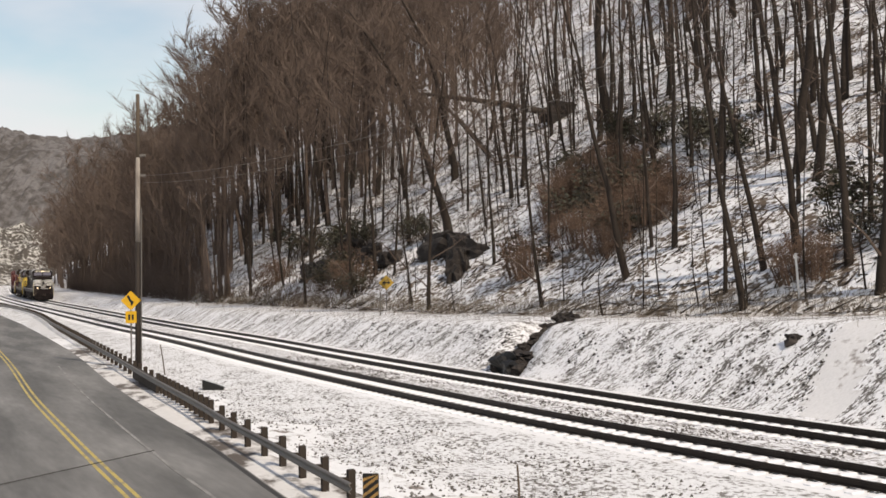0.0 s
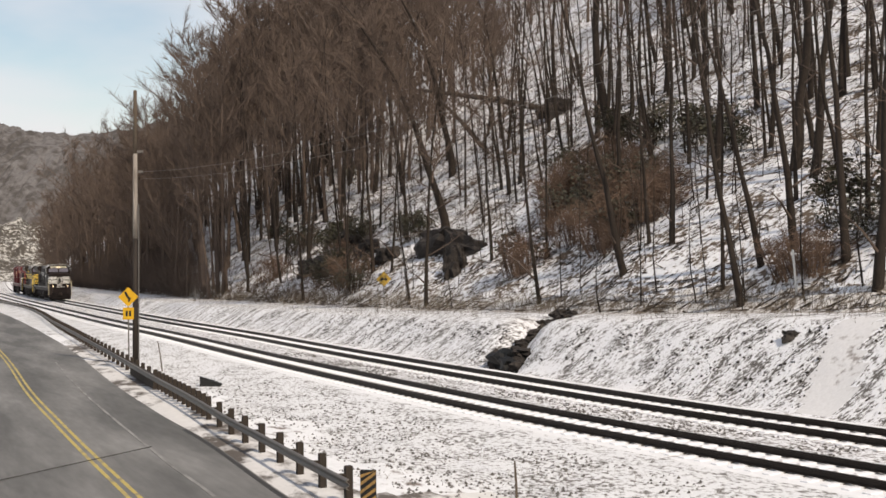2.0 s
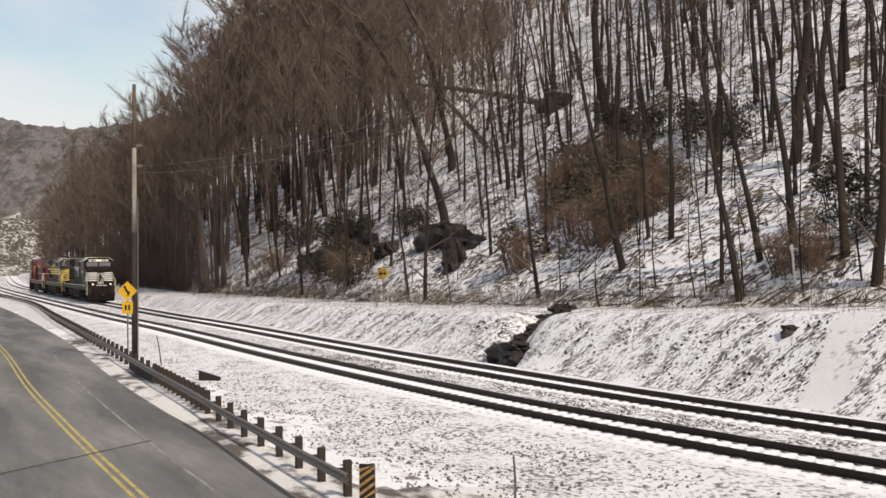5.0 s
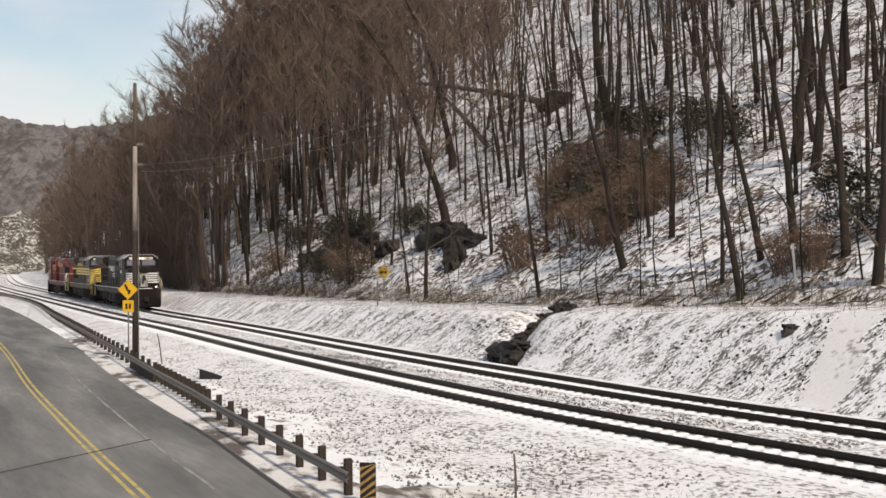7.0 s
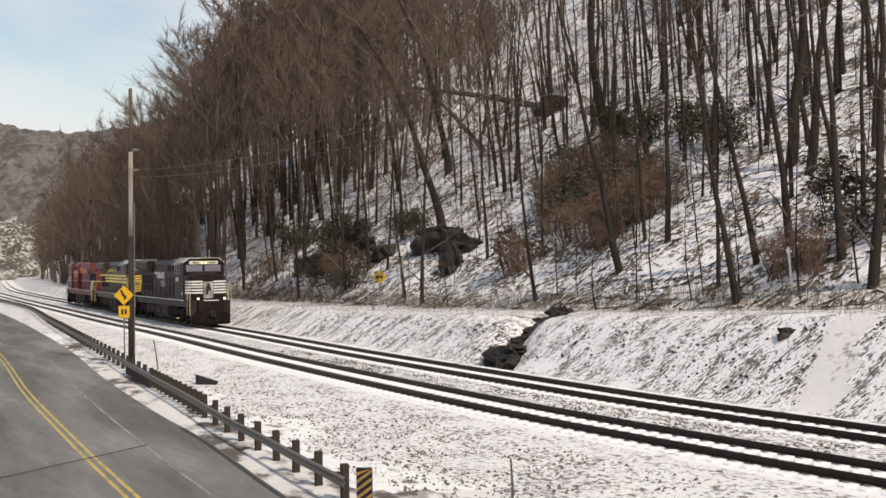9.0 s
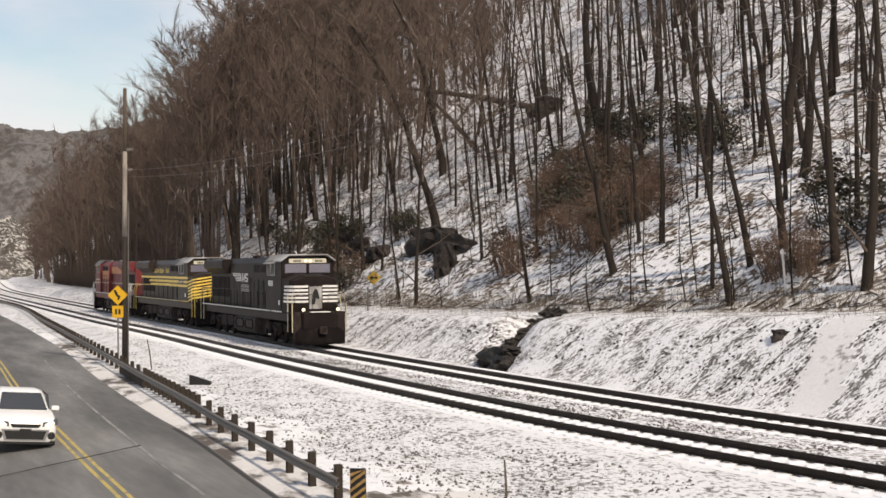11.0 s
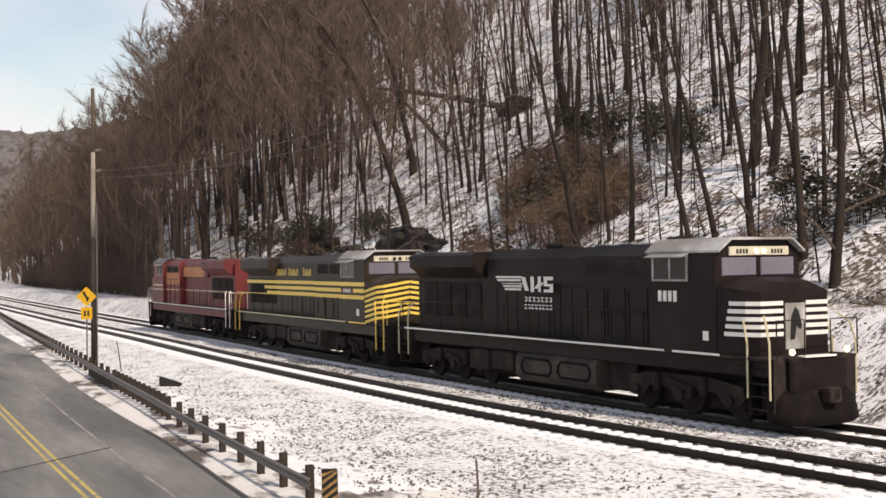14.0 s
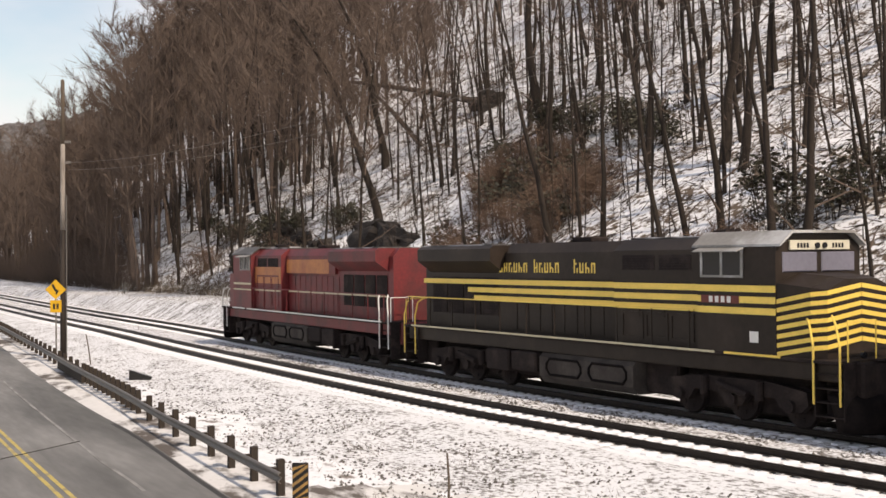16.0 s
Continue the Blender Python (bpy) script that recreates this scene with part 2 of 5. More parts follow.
# ---------------------------------------------------------------- the lie of the land
# centre line of the far track (the train's), from beyond the right edge of the view to the far distance
LINE = np.array([(34.0, -8.0), (28.0, 2.0), (22.0, 12.3), (16.0, 22.4), (10.3, 32.2), (5.1, 42.0), (-4.2, 61.8), (-13.0, 81.8), (-22.3, 102.0),
                 (-31.2, 122.0), (-44.4, 152.0), (-66.2, 202.0), (-86.6, 252.0), (-123.0, 352.0), (-176.0, 502.0)])


def smooth_line(pts, per=40):
    """A Catmull-Rom curve through the points, evenly stepped."""
    out, p = [], np.vstack([2 * pts[0] - pts[1], pts, 2 * pts[-1] - pts[-2]])
    for i in range(1, len(p) - 2):
        for t in np.linspace(0, 1, per, endpoint=False):
            a, b, c, d = p[i - 1], p[i], p[i + 1], p[i + 2]
            out.append(0.5 * (2 * b + (c - a) * t + (2 * a - 5 * b + 4 * c - d) * t * t + (3 * b - a - 3 * c + d) * t ** 3))
    return np.array(out + [pts[-1]])


class Way:
    """A curve on the ground that is read by its arc length; positive offsets lie to its right."""

    def __init__(self, pts):
        self.p = smooth_line(np.array(pts, float))
        self.s = np.r_[0, np.cumsum(np.hypot(*np.diff(self.p, axis=0).T))]
        self.length = self.s[-1]
        d = np.gradient(self.p, axis=0)
        self.d = d / np.hypot(d[:, 0], d[:, 1])[:, None]

    def at(self, s, off=0.0):
        x, y = np.interp(s, self.s, self.p[:, 0]), np.interp(s, self.s, self.p[:, 1])
        u, v = np.interp(s, self.s, self.d[:, 0]), np.interp(s, self.s, self.d[:, 1])
        return x + v * off, y - u * off

    def turn(self, s):
        return math.atan2(np.interp(s, self.s, self.d[:, 1]), np.interp(s, self.s, self.d[:, 0]))

    def near(self, x, y):
        """Arc length and offset of the nearest place."""
        k = int(np.argmin((self.p[:, 0] - x) ** 2 + (self.p[:, 1] - y) ** 2))
        u, v = self.d[k]
        return self.s[k] + (x - self.p[k, 0]) * u + (y - self.p[k, 1]) * v, (x - self.p[k, 0]) * v - (y - self.p[k, 1]) * u


track = Way(LINE)                     # offsets to its right lead up the hill
GAP = 4.54                            # between the two tracks' centre lines
ROAD_EDGE = Way([(3.6, 10.0), (0.4, 18.0), (-3.0, 25.65), (-6.6, 34.9), (-9.55, 41.7), (-14.65, 54.35), (-26.4, 84.7), (-50.3, 141.0), (-95.0, 240.0), (-170.0, 400.0)])
ROAD_Z, ROAD_FALL, ROAD_W = -0.55, 0.085, 8.4


def bank_height(s):
    """Height of the bench over the rails."""
    return np.interp(s, [0, 30, 45, 60, 75, 100, 135, 170, 600], [3.6, 3.3, 2.75, 2.15, 1.65, 1.15, 0.8, 0.6, 0.5])


def bumps(x, y, scale, seed=0.0):
    return noise.noise((x * scale, y * scale, seed))


def gully_s(off):
    """Where the gully lies along the track at an offset."""
    return 72.0 + 0.95 * (off - 4.3)


def chute_s(off):
    """Where a smooth chute of snow lies on the bank."""
    return 51.3 + 0.55 * (off - 4.3)


def ground_z(s, off):
    """Height of the land at a place beside the far track."""
    x, y = track.at(s, off)
    if off >= 2.3:
        hb = float(bank_height(s))
        toe, wide = 3.3, 1.0 + hb * 1.45
        if off < toe:
            z = -0.21 - 0.24 * (off - 2.3)
        elif off < toe + wide:
            k = (off - toe) / wide
            z = -0.45 + (hb + 0.45) * (k * k * (3 - 2 * k) * 0.35 + k * 0.65)
            z += 0.12 * bumps(x, y, 0.5, 3) * math.sin(math.pi * k)
        else:
            e = off - toe - wide
            bench = 5.5
            z = hb + 0.02 * min(e, bench)
            if e > bench:
                u = e - bench
                z += 0.62 * u - 0.9 * (1 - math.exp(-u / 1.5)) * 0.5 + 0.35 * bumps(x, y, 0.22, 5) * min(1, u / 3) + 1.6 * bumps(x, y, 0.045, 9) * min(1, u / 12)
        # the gully that runs down to the culvert
        g = math.exp(-((s - gully_s(off)) / 1.3) ** 2)
        if toe - 0.6 < off < toe + wide + 5:
            z -= g * min(1.5, 0.35 + 0.35 * hb) * max(0.0, min(1, (off - toe + 0.6) / 1.2)) * max(0, min(1, (toe + wide + 5 - off) / 4))
        return z
    if off >= -GAP - 2.3:
        return -0.205 + 0.015 * bumps(x, y, 2.0, 1)
    e = -off - GAP - 2.3
    z = -0.205 - 0.30 * min(1, e / 2.2)
    rs, ro = ROAD_EDGE.near(x, y)
    z += 0.10 * bumps(x, y, 0.5, 2) * min(1, max(0.0, e) / 2)
    if ro < 2.6:
        k = max(0.0, min(1, (2.6 - ro) / 1.6))
        flat = ROAD_Z - 0.05 + 0.06 * max(0.0, min(1, (ro - 0.1) / 0.7)) if ro > -0.2 else ROAD_Z - 0.05 - ROAD_FALL * min(-ro, ROAD_W)
        z = z * (1 - k) + flat * k
    if ro < 0:
        z = ROAD_Z - 0.10 + ROAD_FALL * max(ro, -ROAD_W)
    return z


def hill_place(s, up):
    """Ground point: arc length along the track and metres up the slope from its foot."""
    off = 3.3 + 1.0 + float(bank_height(s)) * 1.45 + 5.5 + up
    x, y = track.at(s, off)
    return x, y, ground_z(s, off) if off < 150 else ground_z(s, 150) + (off - 150) * 0.12


def place_in_view(x, y, margin=0.06):
    return y > 5 and -0.36 - margin < x / y < 0.42 + margin


def lump(g, c, r, seed, flat=0.7, rough=0.35, mat=0):
    """A broken boulder: a sphere pushed about by noise."""
    bm = bmesh.new()
    bmesh.ops.create_icosphere(bm, subdivisions=3, radius=1)
    vs = []
    for v in bm.verts:
        p = v.co.copy()
        k = 1 + rough * noise.noise(p * 1.3 + Vector((seed, 0, 0))) * 2.2 + 0.4 * noise.noise(p * 3.2 + Vector((0, seed, 0))) + 0.15 * noise.cell(p * 3.0 + Vector((seed, 0, 0)))
        vs.append((c[0] + p.x * r[0] * k, c[1] + p.y * r[1] * k, c[2] + p.z * r[2] * k))
    fs = [tuple(v.index for v in f.verts) for f in bm.faces]
    bm.free()
    g.add(vs, fs, mat)


# ---------------------------------------------------------------- ground
def ground():
    ss = np.unique(np.r_[np.arange(0, 40, 0.8), np.arange(40, 110, 0.5), np.arange(110, 200, 1.5), np.arange(200, track.length, 9.0), track.length])
    oo = np.unique(np.round(np.r_[-400, -250, -160, -100, -70, np.arange(-50, -22, 2.0), np.arange(-22, -7, 0.4), -7, -6.85, -6.2, -GAP + 1.25, -GAP + 1.8, -1.6, -1.15, 1.3, 2.3, np.arange(2.6, 16, 0.45),
                        np.arange(16, 30, 0.9), np.arange(30, 60, 2.0), np.arange(60, 150, 6.0), 160, 190, 240, 300], 3))
    g = Geo()
    verts, faces, mats = [], [], []
    for s in ss:
        for o in oo:
            x, y = track.at(s, o)
            z = ground_z(s, o) if o < 150 else ground_z(s, 150) + (o - 150) * 0.12
            verts.append((x, y, z))
    n = len(oo)
    for i in range(len(ss) - 1):
        hb = float(bank_height(ss[i]))
        for j in range(n - 1):
            o = (oo[j] + oo[j + 1]) / 2
            faces.append((i * n + j, i * n + j + 1, (i + 1) * n + j + 1, (i + 1) * n + j))
            top = 3.3 + 1.0 + hb * 1.45
            chute = 3.6 < o < top and abs(ss[i] - chute_s(o)) < 0.9 + 0.3 * bumps(ss[i], o, 0.8, 3)
            x, y = track.at((ss[i] + ss[i + 1]) / 2, o)
            ro = ROAD_EDGE.near(x, y)[1] if o < -8 and 10 < y < 80 else 9
            mats.append(5 if -0.3 < ro < 1.5 + 0.7 * bumps(x, y, 0.5, 8) or y < 26.5 and ro < 4.2 + 2.0 * bumps(x, y, 0.6, 5) else 1 if o < -10.5 - 2.5 * bumps(x, y, 0.2, 14) - 0.12 * max(0.0, 50 - ss[i]) else 4 if o < -6.4 else 2 if -GAP + 1.3 < o < -1.2 else 1 if o < 3.0 else 7 if chute else 3 if o < top + 4.6 else 6 if o < top + 7.4 + 1.6 * bumps(x, y, 0.3, 12) else 0)
    g.v, g.f, g.m = verts, faces, mats
    ob = part("ground", g, [M_HILL, M_FLAT, M_BALLAST, M_BANK, M_SHOULDER, M_DIRT, M_FOOT, M_CHUTE], None, "", True)
    tagged(ob, "snow-covered ground with a steep wooded hillside", "ground", kind="structure")
    far = Geo()
    far.add([(-3000, -3000, -6), (3000, -3000, -6), (3000, 4000, -6), (-3000, 4000, -6)], [(0, 1, 2, 3)])
    tagged(part("ground_far", far, M_FLAT), "snowy valley floor reaching the horizon", "ground", kind="structure")


def ribbon(way, s0, s1, o0, o1, z, step=1.0, thick=0.0):
    """A strip along a way between two offsets; z(off)."""
    g, k = Geo(), max(2, int((s1 - s0) / step))
    rings = []
    for s in np.linspace(s0, s1, k):
        (xa, ya), (xb, yb) = way.at(s, o0), way.at(s, o1)
        rings.append([(xa, ya, z(o0)), (xb, yb, z(o1)), (xb, yb, z(o1) - max(thick, 0.02)), (xa, ya, z(o0) - max(thick, 0.02))])
    g.loft(rings)
    return g


def road_z(off):
    return ROAD_Z + ROAD_FALL * off


MIDDLE = Way([(0.2, 11.0), (-3.5, 20.0), (-6.66, 27.2), (-9.9, 34.6), (-12.84, 41.4), (-17.7, 52.9), (-26.3, 74.3), (-40.5, 108.0), (-57.0, 146.0), (-103.0, 250.0)])


def road():
    L = ROAD_EDGE.length
    ob = part("road", ribbon(ROAD_EDGE, 0, L, -ROAD_W, 0, road_z, 1.5, 0.25), M_ASPHALT)
    tagged(ob, "two-lane weathered asphalt road with salt stains", "road", kind="structure")
    for o in (-0.11, 0.11):
        g, rings = Geo(), []
        for s in np.arange(0, MIDDLE.length, 1.2):
            a, b = MIDDLE.at(s, o - 0.048), MIDDLE.at(s, o + 0.048)
            za, zb = (road_z(ROAD_EDGE.near(*p)[1]) + 0.004 for p in (a, b))
            rings.append([(*a, za), (*b, zb), (*b, zb - 0.02), (*a, za - 0.02)])
        g.loft(rings)
        tagged(part("centre_line", g, M_YELLOW_LINE), "worn yellow centre line on the asphalt", "road marking", kind="structure")
    g, rings = Geo(), []
    for s in np.arange(17, 60, 0.7):          # a worn streak of uneven width
        w = 0.14 + 0.06 * bumps(s, 0, 0.25, 3)
        o = float(np.interp(s, [17, 30, 60], [1.55, 1.75, 2.3]))
        a, b = MIDDLE.at(s, o - w), MIDDLE.at(s, o + w)
        o = ROAD_EDGE.near(*a)[1]
        z = road_z(o) + 0.008
        rings.append([(*a, z), (*b, z), (*b, z - 0.03), (*a, z - 0.03)])
    g.loft(rings)
    tagged(part("salt_streak", g, M_SALT), "pale salt streak along the lane", "road marking", kind="structure")
    tagged(part("road_patch", ribbon(ROAD_EDGE, 4, 30, -0.16, -0.04, lambda v: road_z(v) + 0.003), M_PATCH), "dark cracked strip along the asphalt's edge", "road", kind="structure")
    g = Geo()
    (xa, ya), (xb, yb) = ROAD_EDGE.at(27.0, -1.6), ROAD_EDGE.at(24.6, -ROAD_W + 0.2)
    rings = [[(xa + (xb - xa) * k, ya + (yb - ya) * k + 0.04 * bumps(k * 9, 0, 1) + e, road_z(-0.3 + (-ROAD_W + 0.5) * k) + z) for e, z in ((-0.014, 0.003), (0.014, 0.003), (0.014, -0.02), (-0.014, -0.02))] for k in np.linspace(0, 1, 20)]
    g.loft(rings)
    tagged(part("pavement_seam", g, M_PATCH), "thin dark seam across the asphalt", "road", kind="structure")


# ---------------------------------------------------------------- tracks
def rail_geo(way, off, s0, s1):
    g, rings = Geo(), []
    prof = [(-0.075, -0.17), (0.075, -0.17), (0.075, -0.155), (0.012, -0.13), (0.012, -0.045), (0.037, -0.035), (0.037, -0.004), (0.03, 0.0),
            (-0.03, 0.0), (-0.037, -0.004), (-0.037, -0.035), (-0.012, -0.045), (-0.012, -0.13), (-0.075, -0.155)]
    for s in np.r_[np.arange(s0, 170, 1.5), np.arange(170, s1, 8)]:
        rings.append([(*way.at(s, off + a), b) for a, b in prof])
    g.loft(rings)
    return g


def tracks():
    for name, off, label in (("railway_track", 0.0, "railway track with rusty rails on snow-covered ties"), ("railway_track", -GAP, "railway track with dark rails and snow between the ties")):
        t = thing(name, label, "railway track", "parallel tracks")
        for side in (-0.7525, 0.7525):
            part("rail", rail_geo(track, off + side, 0, track.length - 2), M_RAIL, t)
        tie = Geo()
        tie.box(-0.115, 0.115, -1.3, 1.3, -0.36, -0.172, 0.015)
        me = tie.mesh("tie", M_TIE)
        for k in range(175):
            s = 26 + k * 0.53
            x, y = track.at(s, off)
            part("tie", me, None, t, at=Matrix.Translation((x, y, 0)) @ Matrix.Rotation(track.turn(s), 4, "Z"))


ground()
road()
tracks()
# ---------------------------------------------------------------- roadside things
def guardrail():
    way = Way([(-1.75, 24.9), (-3.0, 28.0), (-4.5, 31.8), (-6.0, 35.5), (-8.3, 41.6), (-12.0, 51.0), (-17.2, 64.5), (-31.4, 100.9), (-46.6, 139.4), (-70.0, 190.0), (-100.0, 252.0)])
    g = thing("guardrail", "galvanised W-beam guardrail on dark wooden posts beside the road", "guardrail")
    zt = 0.09
    prof = [(0.0, 0.0), (0.045, -0.02), (0.05, -0.06), (0.0, -0.095), (0.0, -0.125), (0.05, -0.16), (0.045, -0.20), (0.0, -0.22)]
    rings = []
    for s in np.r_[0.0, 0.15, 0.3, np.arange(1, 110, 1.0), np.arange(110, way.length, 4)]:
        o = [(-0.20 - a, zt + b) for a, b in prof]
        i = [(-0.197 - a + 0.012, zt + b) for a, b in prof[::-1]]
        rings.append([(*way.at(s, a), b) for a, b in o + i])
    beam = Geo()
    beam.loft(rings)
    part("beam", beam, M_ZINC, g, "weathered galvanised steel beam", True)
    post, block = Geo(), Geo()
    post.box(-0.075, 0.075, 0.0, 0.16, -0.85, 0.215, 0.012)
    block.box(-0.065, 0.065, -0.16, 0.0, -0.16, 0.06, 0.01)
    pm, bm_ = post.mesh("post", M_POST_DARK), block.mesh("spacer_block", M_POST_DARK)
    s = 0.9
    while s < way.length - 1:
        x, y = way.at(s)
        m = Matrix.Translation((x, y, 0)) @ Matrix.Rotation(way.turn(s) + math.pi, 4, "Z")
        p = part("post", pm, None, g, at=m)
        part("spacer_block", bm_, None, p)
        s += 1.905 if not 14.5 < s < 27 else 0.95
    pa = Geo()
    pa.loft([[(*way.at(q, a), b) for a, b in ((-0.15, -0.50), (-0.02, -0.50), (-0.02, 0.05), (-0.15, 0.05))] for q in np.arange(26.6, 34.2, 0.75)])
    part("backing_board", pa, M_POST_DARK, g, "dark timber boards closing the rail over the culvert")
    m = thing("object_marker", "black and yellow striped marker panel at the guardrail's end", "road sign", at=pose(-1.55, 24.9, 0.06, 0, 0, -12))
    panel = Geo()
    panel.box(-0.165, 0.165, -0.015, 0.015, -0.55, 0.21, 0.006)
    part("panel", panel, M_BLACK, m)
    for k in range(7):
        z = -0.62 + k * 0.16
        st = Geo()
        hi = 0.07
        pts = [(-0.16, z - 0.14), (0.16, z + 0.10), (0.16, z + 0.10 + hi), (-0.16, z - 0.14 + hi)]
        pts = [(a, max(-0.54, min(0.20, b))) for a, b in pts]
        if abs(pts[0][1] - pts[3][1]) + abs(pts[1][1] - pts[2][1]) < 0.03:
            continue
        st.prism(pts, "y", -0.021, -0.016)
        part("stripe", st, M_SIGN_WORN, m, "worn yellow stripe")
    leg = Geo()
    leg.box(-0.04, 0.04, 0.016, 0.06, -1.0, -0.1, 0.005)
    part("post", leg, M_ZINC, m)
    return way


def sign_diamond(x, y, ground, face, zc, half, label, symbol, plate=True, sheet=None):
    """A yellow diamond on a post, turned to face degrees."""
    t = thing("road_sign", label, "road sign", at=pose(x, y, ground, 0, 0, face))
    g = Geo()
    b = 0.06
    g.prism([(0, zc - half), (b * .5, zc - half + b * .4), (half - b * .4, zc - b * .5), (half, zc), (half - b * .4, zc + b * .5), (b * .5, zc + half - b * .4), (0, zc + half),
             (-b * .5, zc + half - b * .4), (-half + b * .4, zc + b * .5), (-half, zc), (-half + b * .4, zc - b * .5), (-b * .5, zc - half + b * .4)], "y", -0.008, 0.008)
    part("plate", g, sheet or M_SIGN, t)
    s = Geo()
    for pts in symbol:
        s.prism([(a * half, zc + c * half) for a, c in pts], "y", -0.014, -0.009)
    part("symbol", s, M_BLACK, t, "black arrow symbol")
    if plate:
        q = Geo()
        q.box(-0.26, 0.26, -0.007, 0.007, zc - half - 0.62, zc - half - 0.04, 0.005)
        pl = part("advisory_plate", q, M_SIGN, t)
        w = Geo()
        w.box(-0.13, -0.03, -0.012, -0.0075, zc - half - 0.46, zc - half - 0.2)
        w.box(0.03, 0.13, -0.012, -0.0075, zc - half - 0.46, zc - half - 0.2)
        part("bar", w, M_BLACK, pl)
    leg = Geo()
    leg.box(-0.035, 0.035, 0.009, 0.055, -0.4, zc + half * 0.5, 0.006)
    part("post", leg, M_ZINC, t)
    return t


def utility_pole():
    x, y, z = -15.27, 61.5, -0.5
    t = thing("utility_pole", "tall wooden utility pole, coloured as shaded below and sunlit above", "utility pole", at=pose(x, y, z, 0, 0.4, 0))
    # Sun on the upper shaft and shade below are put into the wood colours.
    low, top = Geo(), Geo()
    low.tube([(0, 0, -0.5), (0, 0, 3), (0, 0, 6.3)], [0.145, 0.135, 0.122], 14)
    top.tube([(0, 0, 6.3), (0, 0, 8), (0, 0, 10.5)], [0.1215, 0.115, 0.105], 14)
    tip = Geo()
    tip.tube([(0, 0, 10.5), (0, 0, 13.6), (0, 0, 13.65)], [0.1045, 0.09, 0.06], 14)
    part("pole_top", tip, M_TIMBER, t, "grey weathered pole top", True)
    part("lower_shaft", low, M_POLE_DARK, t, "lower shaft coloured dark as if shaded", True)
    part("upper_shaft", top, M_POLE_PALE, t, "upper shaft coloured pale as if sunlit", True)
    cu = Geo()
    cu.tube([(0.2, -0.12, -0.4), (0.2, -0.12, 8)], 0.03, 6)
    part("riser_pipe", cu, M_ZINC, t)
    for zz in (9.6, 10.6):
        b = Geo()
        b.box(-0.05, 0.32, -0.05, 0.05, zz - 0.06, zz + 0.06, 0.01)
        b.disc((0.33, 0, zz), "x", 0.07, 0.10, 10)
        part("bracket", b, M_ZINC, t)
    for k, (za, end) in enumerate(((9.6, (12, 11, 9.9)), (9.25, (12, 10.6, 9.4)))):
        w, a, e = Geo(), Vector((x + 0.35, y, z + za)), Vector(end)
        pts = [a.lerp(e, u) - Vector((0, 0, 4 * 1.1 * u * (1 - u))) for u in np.linspace(0, 1, 24)]
        w.tube(pts, 0.006, 5)
        tagged(part("overhead_cable", w, M_ZINC), "thin overhead cable strung from the utility pole", "cable", "overhead cables")
    return t


def stakes():
    for x, y, z, h, r, m, lab in ((1.38, 24.6, -0.55, 1.0, 0.025, M_TIMBER, "short dark stake standing in the snow"),
                                  (-13.3, 58.6, -0.5, 1.4, 0.03, M_TIMBER, "thin leaning stake in the snow by the pole")):
        g = Geo()
        g.tube([(0, 0, -0.2), (0.02, 0, h * 0.5), (0, 0, h)], [r * 1.1, r, r * 0.8], 7)
        tagged(part("stake", g, m, at=pose(x, y, z, 0, -1 if y < 30 else -8, 0)), lab, "stake")


guard_way = guardrail()
ARROW = [[(-0.42, 0.50), (-0.20, 0.55), (0.06, 0.02), (0.30, -0.10), (0.12, -0.52), (-0.06, -0.44), (0.02, -0.26), (-0.16, -0.08)]]
TWO_WAY = [[(-0.55, 0.0), (-0.2, 0.3), (-0.2, 0.1), (0.2, 0.1), (0.2, 0.3), (0.55, 0), (0.2, -0.3), (0.2, -0.1), (-0.2, -0.1), (-0.2, -0.3)]]
sign_diamond(-15.22, 60.0, -0.5, 8, 3.45, 0.47, "yellow diamond curve sign with a plate below it", ARROW)
utility_pole()
stakes()
hx, hy, hz = hill_place(106.5, 0.4)
sign_diamond(hx, hy, hz, 0, 1.95, 0.55, "yellow diamond sign on the bench above the tracks, coloured dull for shade", TWO_WAY, False, M_SIGN_DULL)


